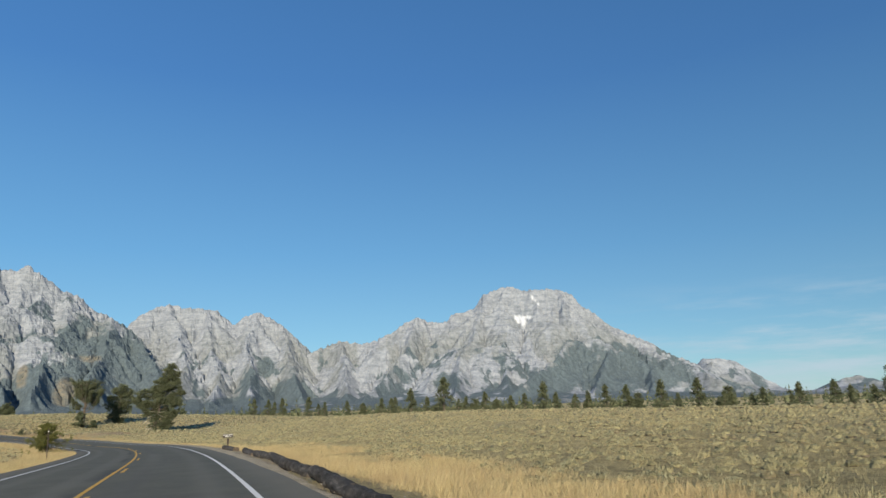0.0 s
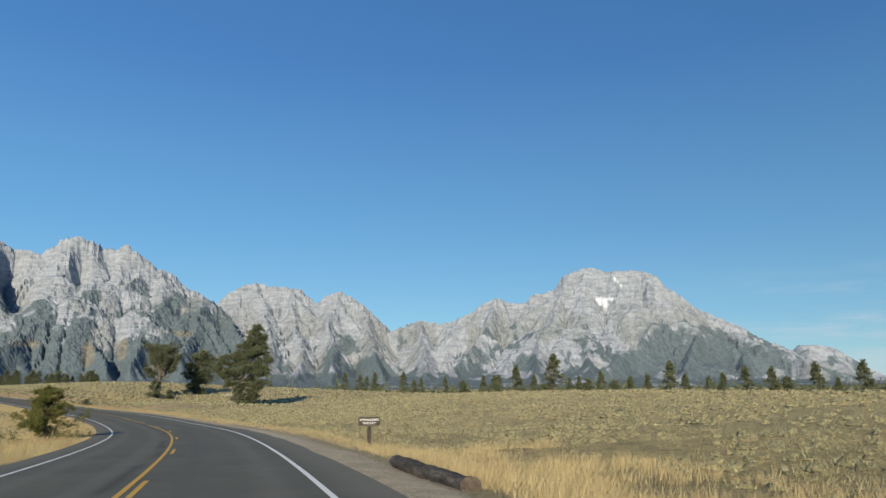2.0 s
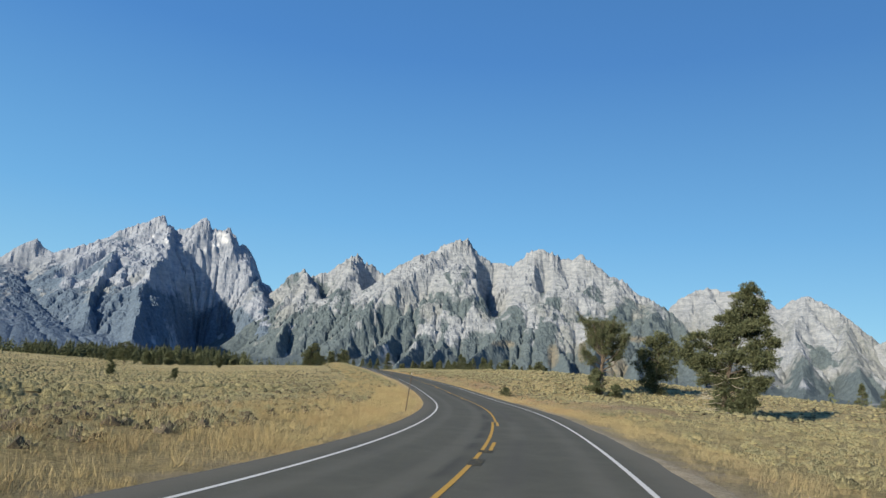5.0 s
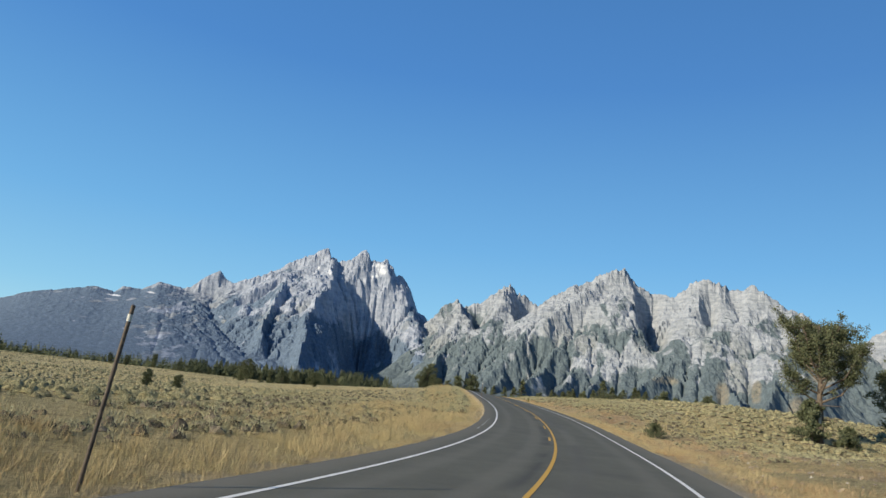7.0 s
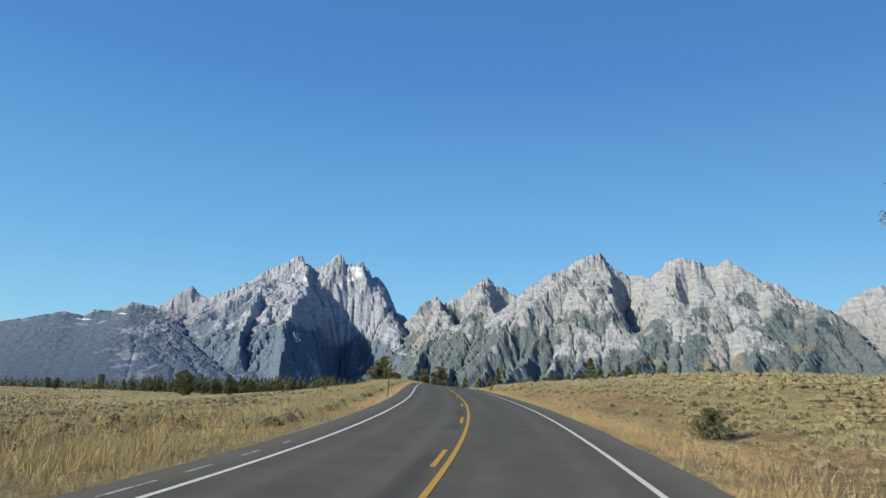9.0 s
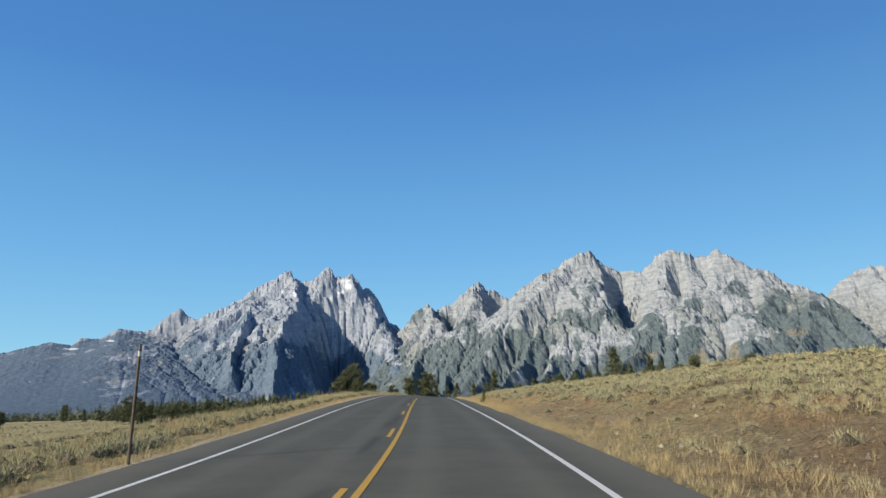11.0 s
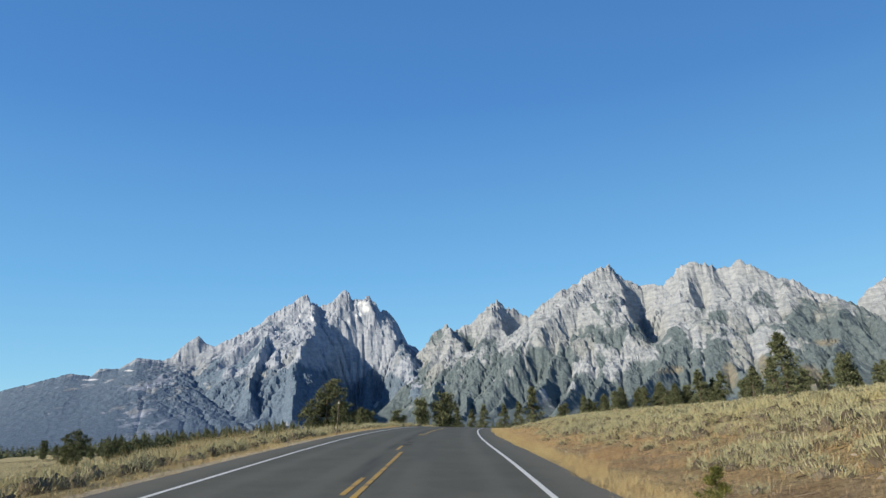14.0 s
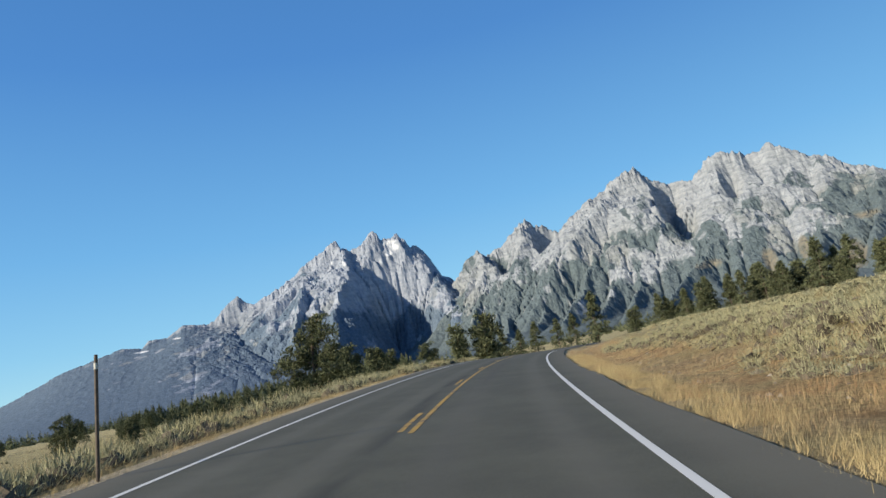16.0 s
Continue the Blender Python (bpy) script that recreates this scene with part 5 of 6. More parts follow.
def sagebrush(name, x, y, size, sprigs, seed, fat=0.06, sides=6, label="grey-green sagebrush with straw-coloured tips"):
    """Low bushes: bare dark stems at the foot, a lumpy leafy crown above them, and fine sprigs standing out of it."""
    rng = np.random.RandomState(seed)
    n, rings = len(x), 4 if sprigs > 20 else 3
    foot = np.stack([x, y, land(x, y) - 0.07], 1)
    tall, turn = rng.uniform(0.55, 0.85, n), rng.uniform(0, 6.28, n)
    a = np.linspace(0, 2 * np.pi, sides, endpoint=False)[None, None] + turn[:, None, None] + 0.5 * np.arange(rings)[None, :, None]
    phi = np.array([0.0, 0.36, 0.80, 1.22] if sprigs > 20 else [0.0, 0.42, 1.0])[None, :, None] + 0 * a
    lump = rng.uniform(0.72, 1.18, (n, rings, sides)) * (0.9 + 0.12 * np.sin(2 * a + turn[:, None, None]))
    body = np.stack([np.cos(a) * np.cos(phi) * 0.78, np.sin(a) * np.cos(phi) * 0.78, np.sin(phi) * tall[:, None, None]], -1) * lump[..., None]
    body[:, 0, :, :2] *= 0.74
    apex = np.stack([0 * tall, 0 * tall, tall * rng.uniform(0.85, 1.1, n)], 1)[:, None]
    body = np.concatenate([body.reshape(n, -1, 3), apex], 1) * size[:, None, None] + foot[:, None]
    j, k = np.arange(sides), (np.arange(sides) + 1) % sides
    q = [np.stack([r * sides + j, r * sides + k, (r + 1) * sides + j], 1) for r in range(rings - 1)] + [np.stack([r * sides + k, (r + 1) * sides + k, (r + 1) * sides + j], 1) for r in range(rings - 1)]
    q = np.concatenate(q + [np.stack([(rings - 1) * sides + j, (rings - 1) * sides + k, 0 * j + rings * sides], 1)])
    stems = np.tile(q.max(1) < 2 * sides, n)
    faces = (q[None] + (rings * sides + 1) * np.arange(n)[:, None, None]).reshape(-1, 3)
    near = sprigs >= 75                     # seen close by: a rounded clump of fine sprigs over an all-dark core
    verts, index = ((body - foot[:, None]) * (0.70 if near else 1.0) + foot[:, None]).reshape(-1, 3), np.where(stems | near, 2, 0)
    if sprigs:
        b = np.repeat(np.arange(n), sprigs)
        ang, up = rng.uniform(0, 2 * np.pi, len(b)), np.arcsin(rng.uniform(0.2, 1.0, len(b)))
        out = np.stack([np.cos(ang) * np.cos(up) * 0.78, np.sin(ang) * np.cos(up) * 0.78, np.sin(up) * tall[b]], 1)
        sz = size[b][:, None]
        root = foot[b] + out * sz * rng.uniform(0.50 if near else 0.75, 0.95, (len(b), 1))
        d = out + np.array([0, 0, 0.75]) + rng.normal(size=out.shape) * 0.3
        tip = root + d / np.linalg.norm(d, axis=1)[:, None] * sz * rng.uniform(0.12 if near else 0.16, 0.32 if near else 0.42, (len(b), 1))
        w = size[b] * fat * rng.uniform(0.6, 1.4, len(b))
        v = blades(root, tip, w, rng)
        faces = np.concatenate([faces, len(verts) + np.arange(len(v)).reshape(-1, 3)])
        verts, index = np.concatenate([verts, v]), np.concatenate([index, np.ones(len(b), int)])
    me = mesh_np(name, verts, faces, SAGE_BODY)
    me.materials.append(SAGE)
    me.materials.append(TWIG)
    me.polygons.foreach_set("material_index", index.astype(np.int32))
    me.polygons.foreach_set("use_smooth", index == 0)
    return tagged(new(name, me), label, "sagebrush", kind="stuff")


def grass(name, x, y, size, count, seed, width, mat=None, spread=0.10, label="golden dry grass along the verge"):
    rng = np.random.RandomState(seed)
    n = len(x)
    root = np.repeat(np.stack([x, y, land(x, y) - 0.03], 1), count, 0)
    sz = np.repeat(size, count)
    b = root + np.concatenate([rng.normal(size=(n * count, 2)) * spread, np.zeros((n * count, 1))], 1)
    lean = rng.normal(size=(n * count, 2)) * 0.33 + np.array([0.08, 0.05])
    t = b + np.concatenate([lean * sz[:, None], (sz * rng.uniform(0.4, 1.15, n * count))[:, None]], 1)
    v = blades(b, t, width * rng.uniform(0.6, 1.4, n * count), rng)
    return tagged(new(name, tri_mesh(name, v, mat or GRASS)), label, "dry grass", kind="stuff")


def sage_front(s):
    """Where the sage begins on the cut bank, out from the road."""
    return np.interp(s, [150, 182, 200, 215, 235, 262, 330], [20, 14, 10.5, 9.2, 8.4, 7.8, 7.0])


rg = np.random.RandomState(5)
def sage_field(s0, s1, u0, u1, per_m2, sprigs, seed, fat, lo, hi, side, gaps=0.42):
    """Sagebrush over a stretch beside the road, in drifts with straw-coloured openings."""
    n = int((s1 - s0) * (u1 - u0) * per_m2)
    ss, uu = rg.uniform(s0, s1, n), side * rg.uniform(u0, u1, n)
    p = on_road(ss, uu)
    s2, u2 = road_coords(p[:, 0], p[:, 1])
    drift = 0.6 * fbm(p[:, 0] / 7, p[:, 1] / 7, 3, 33) + 0.4 * fbm(p[:, 0] / 32, p[:, 1] / 32, 2, 34)
    keep = (np.abs(u2) > u0 * 0.97) & (u2 * side > 0) & (drift + 0.10 * (rg.rand(n) - 0.5) > gaps)
    if side > 0:
        keep &= (s2 < 150) | (u2 > sage_front(s2) + 2.0 * vnoise(s2 / 4, s2 * 0, 13) - 1.0)
        keep &= ~((s2 < 64) & (u2 < 13.5))
    else:
        keep &= (s2 < 178) | (u2 < -12)
    x, y = p[keep, 0], p[keep, 1]
    sagebrush("sagebrush", x, y, lo + (hi - lo) * rg.rand(len(x)) ** 1.4, sprigs, seed, fat, 6 if sprigs > 20 else 5 if sprigs else 4)


# the terrace and its scarp on the outside of the bend, the meadow inside it, the slope above the cut bank
sage_field(-20, 150, 9, 26, 1.35, 30, 51, 0.075, 0.17, 0.44, 1, 0.40)
sage_field(-25, 160, 26, 62, 1.10, 8, 52, 0.12, 0.22, 0.48, 1, 0.36)
sage_field(-40, 170, 62, 150, 0.44, 0, 53, 0.1, 0.38, 0.76, 1, 0.36)
sage_field(20, 165, 9, 17, 1.45, 85, 54, 0.036, 0.30, 0.68, -1, 0.39)
sage_field(20, 165, 17, 26, 1.1, 45, 77, 0.052, 0.26, 0.62, -1, 0.39)
sage_field(165, 240, 9, 26, 1.1, 85, 67, 0.034, 0.22, 0.55, -1, 0.41)
sage_field(10, 260, 26, 62, 0.66, 14, 55, 0.085, 0.28, 0.58, -1, 0.41)
sage_field(0, 290, 62, 150, 0.32, 0, 56, 0.1, 0.34, 0.72, -1, 0.38)
sage_field(150, 205, 7, 18, 2.1, 120, 57, 0.032, 0.28, 0.74, 1, 0.33)
sage_field(205, 238, 7, 18, 2.7, 180, 68, 0.025, 0.26, 0.66, 1, 0.32)
sage_field(238, 300, 7, 13, 3.2, 165, 63, 0.026, 0.28, 0.72, 1, 0.22)
sage_field(238, 335, 13, 18, 2.6, 60, 64, 0.040, 0.30, 0.74, 1, 0.24)
sage_field(150, 335, 18, 48, 0.95, 11, 58, 0.10, 0.32, 0.70, 1, 0.29)
sage_field(150, 335, 48, 110, 0.32, 0, 59, 0.1, 0.42, 0.82, 1, 0.36)
x, y, s, u = beside(-60, 400, 150, 330, 3200, rg)
sagebrush("sagebrush", x, y, rg.uniform(0.5, 1.0, len(x)), 0, 60, 0.1, 4)
# low tufts and bushes over the western plain
x, y = rg.uniform(-560, -190, 9000), rg.uniform(40, 250, 9000)
s, u = road_coords(x, y)
keep = (u < -55) & (fbm(x / 30, y / 30, 3, 49) + 0.25 * rg.rand(len(x)) > 0.56)
sagebrush("sagebrush", x[keep], y[keep], rg.uniform(0.25, 0.6, keep.sum()), 0, 75, 0.1, 4)
x, y = rg.uniform(-520, -190, 20000), rg.uniform(40, 250, 20000)
s, u = road_coords(x, y)
keep = (u < -40) & (fbm(x / 18, y / 18, 3, 50) > 0.44)
grass("plain_grass", x[keep], y[keep], rg.uniform(0.22, 0.5, keep.sum()), 4, 76, 0.07, FIELD, 0.5, "olive-straw grass over the western plain")
# scattered bushes on the bare cut bank itself
s, u = rg.uniform(158, 280, 420), 6.6 + 9 * rg.rand(420)
keep = u < sage_front(s)
p = on_road(s[keep], u[keep])
sagebrush("sagebrush", p[:, 0], p[:, 1], rg.uniform(0.24, 0.52, len(p)), 220, 61, 0.022)
# a dense row of sage and rabbitbrush on the outer berm of the far bend
for s0, s1, n, sprigs, fat in ((178, 246, 420, 230, 0.022), (246, 335, 520, 220, 0.023)):
    s, u = rg.uniform(s0, s1, n), -6.1 - 5.5 * rg.rand(n) ** 1.3
    p = on_road(s, u)
    sagebrush("sagebrush", p[:, 0], p[:, 1], rg.uniform(0.42, 0.75, n) + (0.10 + 0.28 * rg.rand(n)) * sstep(248, 272, s), sprigs, 62 + s0, fat)
s, u = rg.uniform(180, 330, 1500), -7.5 - 3.6 * rg.rand(1500)
p = on_road(s, u)
grass("berm_grass", p[:, 0], p[:, 1], rg.uniform(0.35, 0.65, len(s)) + (0.1 + 0.5 * rg.rand(len(s))) * sstep(248, 272, s), 34, 66, 0.0085, None, 0.2, "tall straw-coloured stalks among the sage on the berm")
s, u = rg.uniform(152, 300, 800), 7.0 + 14 * rg.rand(800)
keep = u > sage_front(s) + 0.3 + 2.0 * vnoise(s / 4, s * 0, 13)
p = on_road(s[keep], u[keep])
grass("sage_stalks", p[:, 0], p[:, 1], rg.uniform(0.38, 0.72, len(p)), 14, 69, 0.008, FIELD, 0.22, "pale upright seed stalks among the sagebrush")
s, u = rg.uniform(-12, 140, 9500), 8.5 + 40 * rg.rand(9500) ** 1.2
p = on_road(s, u)
keep = fbm(p[:, 0] / 4, p[:, 1] / 4, 3, 48) > 0.38
grass("field_grass", p[keep, 0], p[keep, 1], rg.uniform(0.16, 0.40, keep.sum()), 10, 73, 0.014, FIELD, 0.22, "straw-coloured grass among the sagebrush")
s, u = rg.uniform(-20, 150, 6000), 46 + 55 * rg.rand(6000)
p = on_road(s, u)
grass("field_grass", p[:, 0], p[:, 1], rg.uniform(0.2, 0.42, 6000), 5, 74, 0.045, FIELD, 0.4, "straw-coloured grass among the sagebrush")
# knee-high golden grass in clumps along the meadow's edge
s, u = rg.uniform(35, 185, 3600), -5.6 - 7.5 * rg.rand(3600) ** 1.2
p = on_road(s, u)
keep = fbm(p[:, 0] / 3, p[:, 1] / 3, 3, 46) > 0.45
grass("tall_grass", p[keep, 0], p[keep, 1], rg.uniform(0.32, 0.68, keep.sum()), 26, 70, 0.010, None, 0.13, "knee-high golden grass along the meadow's edge")

x, y, s, u = beside(-12, 300, 4.62, 9.0, 20000, rg)
keep = ~((s > 10) & (s < 100) & (u > 0) & (u < 6.4)) & ~((s > 60) & (s < 160) & (u > 0) & (u < 5.5)) & (fbm(x / 3, y / 3, 3, 35) > 0.32) & ~((s > 210) & (u > 5.6)) & ~((s > 140) & (u > 7.6))
grass("verge_grass", x[keep], y[keep], (0.10 + 0.20 * sstep(4.5, 7.0, np.abs(u[keep]))) * (1 + 0.5 * ((s[keep] > 125) & (u[keep] > 0))) * rg.uniform(0.5, 1.35, keep.sum()), 12, 61, 0.0062, None, 0.12)
x, y, s, u = beside(-12, 300, 4.5, 5.7, 13000, rg)
keep = ~((s > 10) & (s < 160) & (u > 0)) & (fbm(x / 1.5, y / 1.5, 3, 39) > np.where(u < 0, 0.36, 0.44))
grass("edge_grass", x[keep], y[keep], rg.uniform(0.08, 0.30, keep.sum()), 14, 65, 0.0055, None, 0.06)
# tall golden grass behind the logs of the turnout
s, u = rg.uniform(-12, 64, 7000), 6.3 + 8.5 * rg.rand(7000) ** 1.4
keep = (u > 6.9) | (s < 10)
p = on_road(s[keep], u[keep])
keep = fbm(p[:, 0] / 4, p[:, 1] / 4, 3, 40) > 0.36
grass("tall_grass", p[keep, 0], p[keep, 1], rg.uniform(0.25, 0.55, keep.sum()), 14, 67, 0.013, None, 0.14, "tall golden grass behind the logs")
# taller grass in waves over the meadow inside the bend
s, u = rg.uniform(30, 200, 11000), -5.2 - 22 * rg.rand(11000) ** 1.3
p = on_road(s, u)
keep = fbm(p[:, 0] / 4, p[:, 1] / 4, 3, 41) > 0.46
grass("meadow_grass", p[keep, 0], p[keep, 1], rg.uniform(0.18, 0.38, keep.sum()), 15, 68, 0.0075, FIELD, 0.2, "straw-coloured meadow grass waving inside the bend")
x, y, s, u = beside(-12, 320, 7.0, 40, 26000, rg)
keep = (fbm(x / 5, y / 5, 3, 36) > 0.34) & ~((s > 145) & (u > 0) & (rg.rand(len(x)) < 0.8)) & ~((s > 185) & (u < 0) & (u > -16) & (rg.rand(len(x)) < 0.6))
grass("field_grass", x[keep], y[keep], rg.uniform(0.12, 0.34, keep.sum()), 8, 62, 0.013, FIELD, 0.22, "short straw-coloured grass between the sagebrush")
x, y, s, u = beside(-30, 360, 38, 120, 22000, rg)
keep = fbm(x / 11, y / 11, 3, 37) > 0.36
grass("field_grass", x[keep], y[keep], rg.uniform(0.15, 0.32, keep.sum()), 4, 63, 0.045, FIELD, 0.4, "short straw-coloured grass between the sagebrush")
s, u = rg.uniform(140, 310, 27000), 5.0 + 8.5 * rg.rand(27000)
p = on_road(s, u)
keep = (fbm(p[:, 0] / 3, p[:, 1] / 3, 3, 38) > 0.40) & (u < sage_front(s) + 2) & ((s > 236) | (rg.rand(len(s)) < 0.5))
grass("bank_grass", p[keep, 0], p[keep, 1], rg.uniform(0.07, 0.22, keep.sum()) * (1 + 1.0 * sstep(0.5, 0.62, fbm(p[keep, 0] / 2.5, p[keep, 1] / 2.5, 3, 42))), 12, 64, 0.007, RUST, 0.14, "short rusty dry grass on the cut bank")
s, u = rg.uniform(236, 296, 9000), 5.0 + 4.6 * rg.rand(9000)
p = on_road(s, u)
keep = (u < sage_front(s) + 1.2) & (fbm(p[:, 0] / 1.2, p[:, 1] / 1.2, 3, 47) > 0.34)
grass("bank_grass", p[keep, 0], p[keep, 1], rg.uniform(0.06, 0.20, keep.sum()), 11, 71, 0.0055, RUST, 0.16, "short rusty dry grass on the cut bank")
s, u = rg.uniform(225, 296, 900), 4.75 + 0.9 * rg.rand(900)
p = on_road(s, u)
grass("edge_grass", p[:, 0], p[:, 1], rg.uniform(0.15, 0.40, 900), 24, 72, 0.0055, None, 0.09, "pale bunch grass at the asphalt's edge")

# bleached and dark fallen stems under the sage of the cut bank
s, u = rg.uniform(200, 300, 2600), 6.8 + 6.5 * rg.rand(2600)
p = on_road(s, u)[:, :2] + rg.normal(size=(2600, 2)) * 0.2
a, long = rg.uniform(0, np.pi, 2600), rg.uniform(0.10, 0.38, 2600)
q = np.stack([np.cos(a) * long, np.sin(a) * long], 1)
v = blades(np.concatenate([p - q, land(*(p - q).T)[:, None] + 0.02], 1), np.concatenate([p + q, land(*(p + q).T)[:, None] + rg.uniform(0.02, 0.14, (2600, 1))], 1), rg.uniform(0.015, 0.04, 2600), rg)
tagged(new("fallen_stems", tri_mesh("fallen_stems", v, TWIG)), "dead sagebrush stems lying on the bank", "twigs", kind="stuff")

# ---------------------------------------------------------------- stones on the cut bank
STONE, _n, _l, _b = material("pale_stone", 0.9, 0.15)
_g = _n.new("ShaderNodeNewGeometry")
_l.new(ramp(_n, _l, _g.outputs["Random Per Island"], [(0.0, (0.17, 0.14, 0.11)), (0.7, (0.30, 0.255, 0.205)), (1.0, (0.46, 0.42, 0.36))]), _b.inputs["Base Color"])


def stones(name, x, y, size, seed, label):
    """Angular stones, each a squashed and jittered octahedron."""
    rng = np.random.RandomState(seed)
    n = len(x)
    base = np.array([(1, 0, 0), (0, 1, 0), (-1, 0, 0), (0, -1, 0), (0, 0, 0.7), (0, 0, -0.5)], float)
    v = base[None] * rng.uniform(0.6, 1.3, (n, 6, 1)) + rng.normal(size=(n, 6, 3)) * 0.12
    v = v * size[:, None, None] + np.stack([x, y, land(x, y) + size * 0.15], 1)[:, None]
    f = np.array([(0, 1, 4), (1, 2, 4), (2, 3, 4), (3, 0, 4), (1, 0, 5), (2, 1, 5), (3, 2, 5), (0, 3, 5)])
    f = f[None] + 6 * np.arange(n)[:, None, None]
    return tagged(new(name, mesh_np(name, v.reshape(-1, 3), f.reshape(-1, 3), STONE)), label, "stones", kind="stuff")


s, u = rg.uniform(148, 300, 7000), 6.0 + 11.5 * rg.rand(7000) ** 1.2
p = on_road(s, u)
stones("bank_stones", p[:, 0], p[:, 1], 0.012 + 0.085 * rg.rand(len(s)) ** 3.2, 81, "pale broken stones on the reddish cut bank")
s, u = rg.uniform(10, 110, 4000), rg.uniform(4.6, 7.4, 4000)
p = on_road(s, u)
stones("turnout_gravel", p[:, 0], p[:, 1], 0.008 + 0.022 * rg.rand(len(s)) ** 2, 82, "grey gravel of the turnout")

# ---------------------------------------------------------------- roadside furniture
LOG, _n, _l, _b = material("charred_log", 0.9, 0.15)
_l.new(ramp(_n, _l, noise_node(_n, _l, 5.0, 8, 0.8, stretch=(0.25, 1, 1)), [(0.38, (0.035, 0.032, 0.029)), (0.52, (0.095, 0.086, 0.077)), (0.68, (0.26, 0.23, 0.20))]), _b.inputs["Base Color"])
bump(_n, _l, _b, noise_node(_n, _l, 6.0, 8, 0.8, stretch=(0.25, 1, 1)), 1.0, 0.09)
CUT, _n, _l, _b = material("cut_wood", 0.9, 0.1)
_l.new(ramp(_n, _l, noise_node(_n, _l, 9.0, 4), [(0.3, (0.07, 0.058, 0.045)), (0.7, (0.16, 0.13, 0.10))]), _b.inputs["Base Color"])


def make_log(length, seed):
    rng = np.random.RandomState(seed)
    log = tagged(new("barrier_log"), "dark weathered log lying along the gravel turnout", "log", "logs along the turnout")
    n = 22
    t = np.linspace(0, 1, n)
    pts = np.stack([(t - 0.5) * length, 0.04 * np.sin(t * 4 + seed), 0.165 + 0.015 * np.sin(t * 5 + seed)], 1)
    v, f = tube(pts, 0.20 + 0.02 * rng.normal(size=n) + 0.03 * (0.5 - t), 12)
    v = v + rng.normal(size=v.shape) * 0.010
    v[:, 2] = 0.16 + (v[:, 2] - 0.16) * np.where(v[:, 2] > 0.16, 0.8, 1.0)
    part("log_body", mesh_np("log_body", v, f, LOG, True), LOG, log)
    for e, at_end in ((0, -1), (n - 1, 1)):
        ring = v[e * 12:(e + 1) * 12]
        c = ring.mean(0) + np.array([0.02 * at_end, 0, 0])
        vv = np.concatenate([ring, c[None]])
        ff = np.array([(k, (k + 1) % 12, 12) if at_end < 0 else ((k + 1) % 12, k, 12) for k in range(12)])
        part("sawn_end", mesh_np("sawn_end", vv, ff, CUT), CUT, log, "greyed sawn end")
    return log


for k, (s0, s1, uu) in enumerate([(8.0, 12.6, 4.95), (13.2, 18.4, 5.2), (19.2, 24.0, 5.35), (25.2, 31.4, 5.7), (33.0, 38.0, 5.95), (39.8, 45.6, 6.1), (50.0, 55.2, 6.1)]):
    log = make_log(s1 - s0, 70 + k)
    p = on_road(np.array((s0 + s1) / 2), np.array(uu))
    z = float(land(p[:1], p[1:2])[0])
    th = math.degrees(np.interp((s0 + s1) / 2, S, CT))
    log.matrix_basis = pose(p[0], p[1], z - 0.04, 0, 0, th + 90 + [2.5, -1.5, 2, -2.5, 2, -1.5, 3][k])

METAL, _n, _l, _b = material("brown_metal", 0.55, 0.4)
_l.new(ramp(_n, _l, noise_node(_n, _l, 12.0, 5), [(0.35, (0.055, 0.042, 0.032)), (0.7, (0.13, 0.10, 0.075))]), _b.inputs["Base Color"])
REFLECT, _n, _l, _b = material("pale_reflector", 0.4, 0.5)
_b.inputs["Base Color"].default_value = (0.55, 0.55, 0.5, 1)


def make_snow_pole(x, y, h, lean, turn):
    pole = tagged(new("snow_pole"), "thin brown metal snow pole beside the road", "marker post", "snow poles along the road")
    v, f = tube([(0, 0, -0.3), (0, 0, h * 0.5), (0, 0, h)], [0.032, 0.031, 0.03], 8)
    part("shaft", mesh_np("shaft", v, f, METAL, True), METAL, pole)
    v, f = tube([(0, 0, h), (0, 0, h + 0.015)], [0.034, 0.02], 8)
    part("cap", mesh_np("cap", v, f, METAL, True), METAL, pole)
    v, f = tube([(0, 0, h - 0.22), (0, 0, h - 0.12)], [0.036, 0.036], 8)
    part("reflector", mesh_np("reflector", v, f, REFLECT, True), REFLECT, pole, "pale reflective band")
    pole.matrix_basis = pose(x, y, float(land(np.array([x]), np.array([y]))[0]), 0, lean, turn)


make_snow_pole(-29.3, 46.8, 2.1, -1, 30)
make_snow_pole(-75.1, 108.0, 2.5, 5, 60)
make_snow_pole(-127.0, 146.9, 2.25, 2, 60)
make_snow_pole(-186.2, 179.8, 2.0, 5, 62)

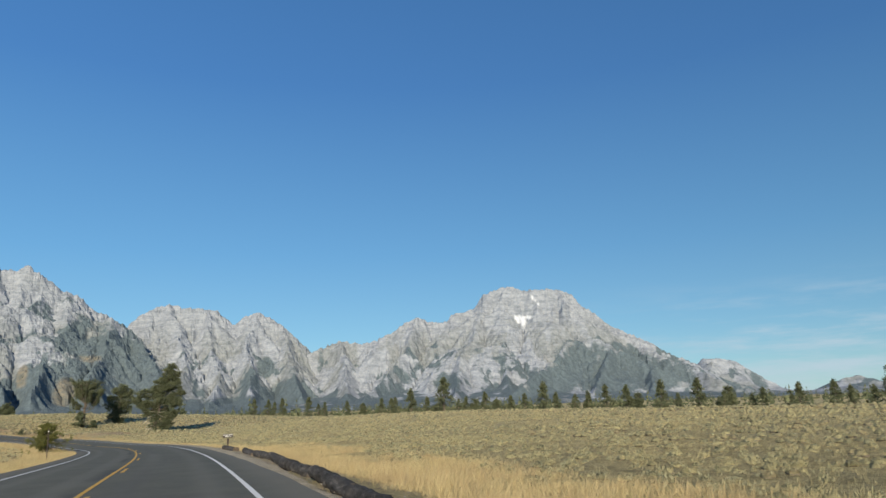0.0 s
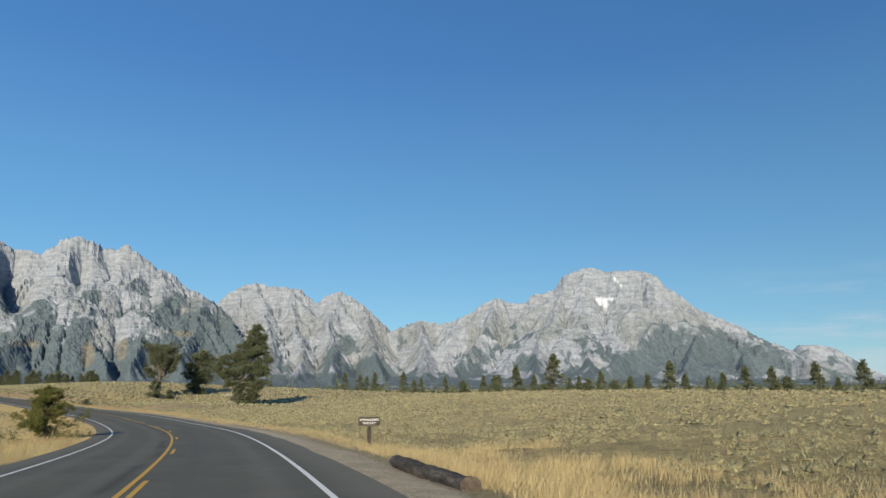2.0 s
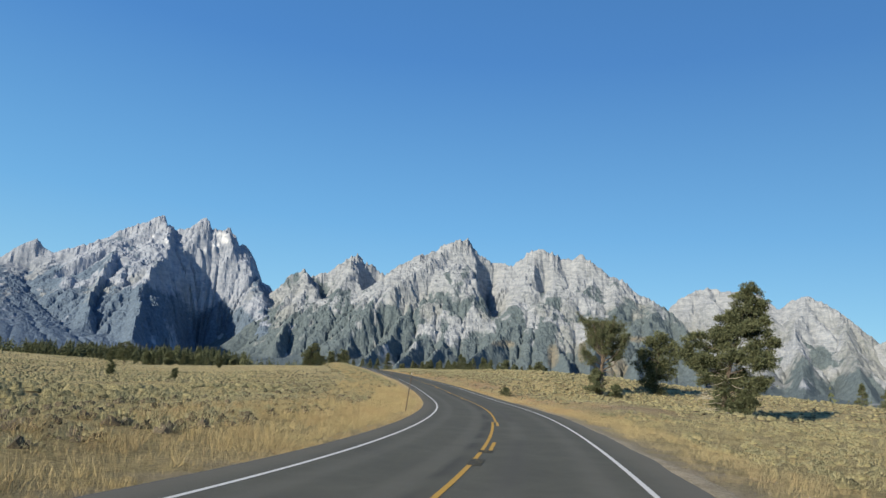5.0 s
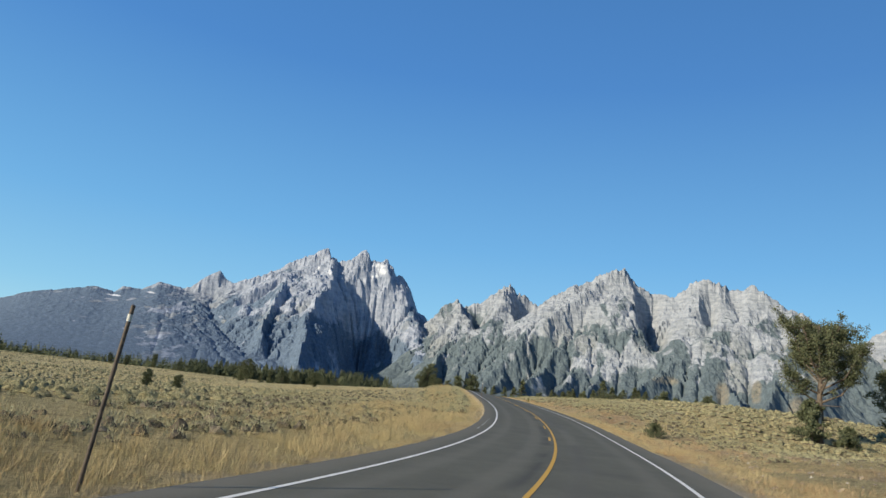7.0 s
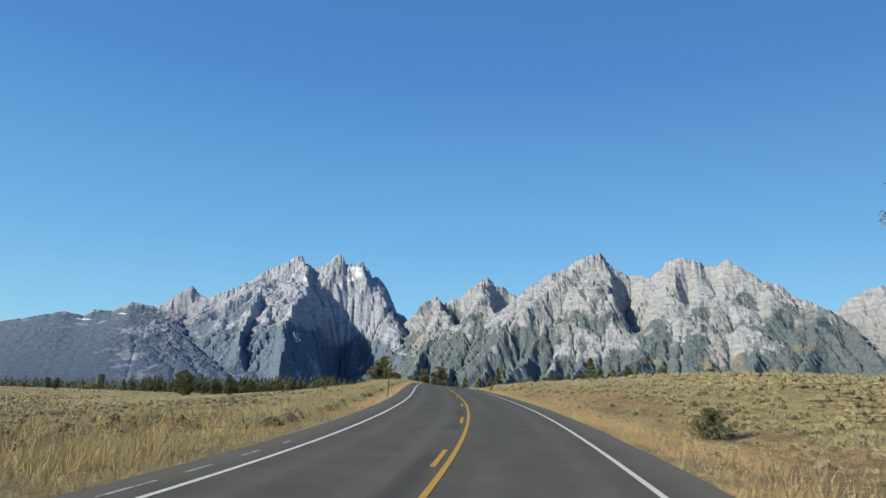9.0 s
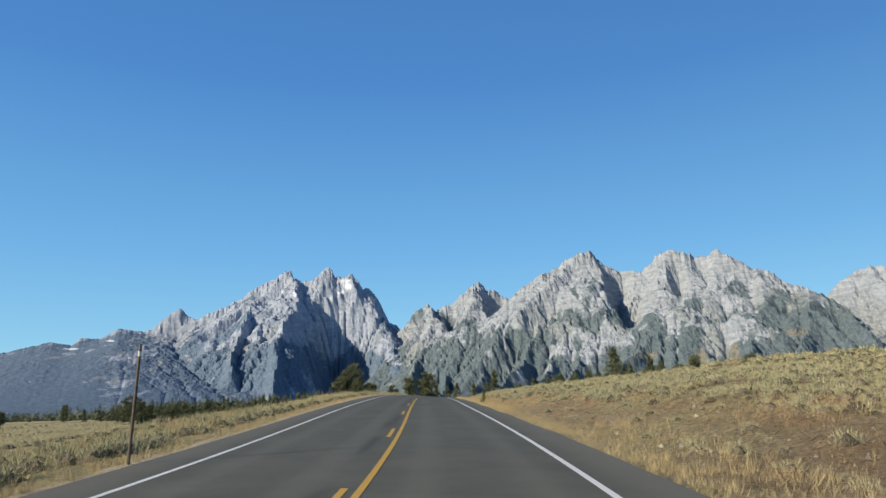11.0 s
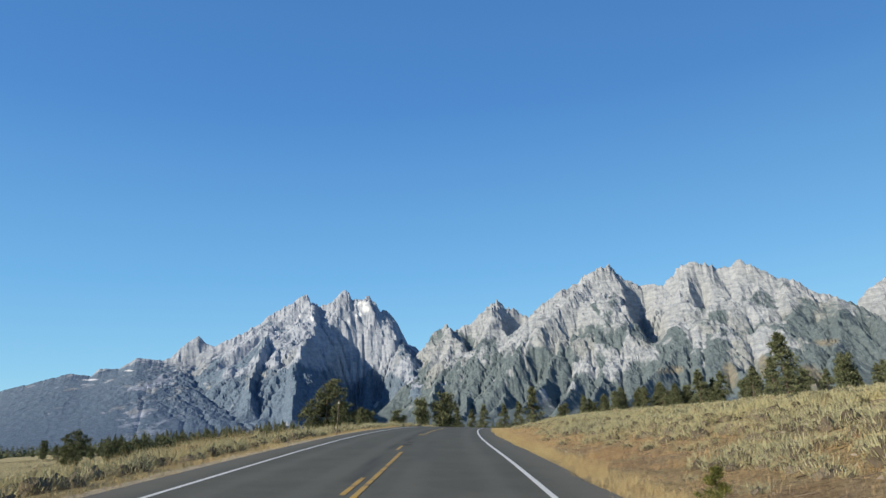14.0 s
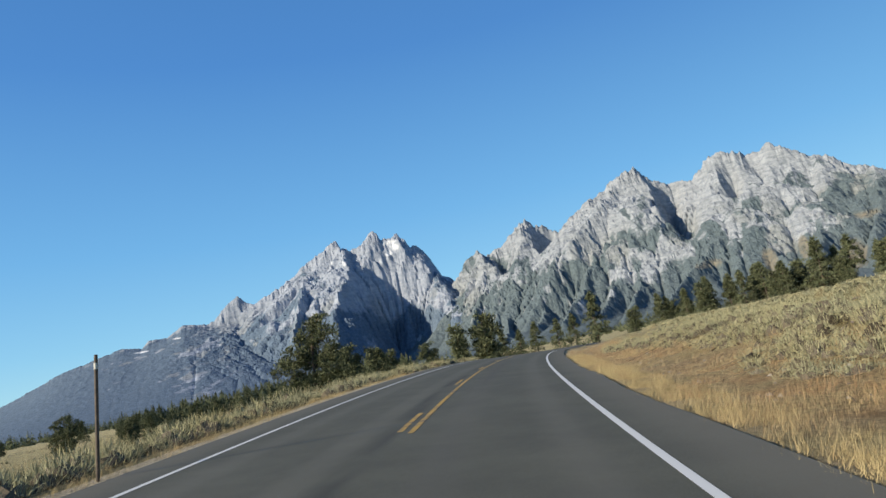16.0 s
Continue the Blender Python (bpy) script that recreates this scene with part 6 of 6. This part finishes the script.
SIGN, _n, _l, _b = material("brown_sign_paint", 0.7, 0.3)
_l.new(ramp(_n, _l, noise_node(_n, _l, 4.0, 5), [(0.35, (0.036, 0.029, 0.023)), (0.7, (0.058, 0.047, 0.037))]), _b.inputs["Base Color"])
LETTER, _n, _l, _b = material("white_lettering", 0.6, 0.3)
_b.inputs["Base Color"].default_value = (0.8, 0.8, 0.78, 1)


def make_sign(x, y, turn):
    sign = tagged(new("road_sign"), "brown wooden sign announcing a turnout", "sign")
    bm = bmesh.new()
    bmesh.ops.create_cube(bm, size=1.0)
    bmesh.ops.scale(bm, vec=(0.17, 0.15, 1.45), verts=bm.verts)
    bmesh.ops.translate(bm, vec=(0, 0.09, 0.42), verts=bm.verts)
    bmesh.ops.bevel(bm, geom=bm.edges[:], offset=0.02, segments=2, affect="EDGES")
    part("sign_post", bm, SIGN, sign, "brown square wooden post")
    w, h, r = 0.94, 0.36, 0.09
    bm = bmesh.new()
    ring = []
    for cx, cz, a0 in ((w / 2 - r, h / 2 - r, 0), (-w / 2 + r, h / 2 - r, 90), (-w / 2 + r, -h / 2 + r, 180), (w / 2 - r, -h / 2 + r, 270)):
        for k in range(6):
            a = radians(a0 + 18 * k)
            ring.append(bm.verts.new((cx + r * math.cos(a), 0.0, 1.36 + cz + r * math.sin(a))))
    face = bm.faces.new(ring)
    out = bmesh.ops.extrude_face_region(bm, geom=[face])
    bmesh.ops.translate(bm, vec=(0, -0.06, 0), verts=[g for g in out["geom"] if isinstance(g, bmesh.types.BMVert)])
    bmesh.ops.recalc_face_normals(bm, faces=bm.faces)
    board = part("sign_board", bm, SIGN, sign, "rounded brown sign board")
    for word, z, size in (("APPROACHING", 1.385, 0.118), ("TURNOUT", 1.245, 0.118)):
        cu = bpy.data.curves.new("lettering", "FONT")
        cu.body, cu.size, cu.align_x, cu.extrude, cu.offset = word, size, "CENTER", 0.004, 0.0018
        cu.materials.append(LETTER)
        ob = new("lettering", cu)
        ob.parent = board
        ob.matrix_basis = pose(0, -0.066, z, 90, 0, 0)
        tagged(ob, "white capital letters")
    sign.matrix_basis = pose(x, y, -1.82, 0, 0, turn)


make_sign(-23.1, 63.3, 17)
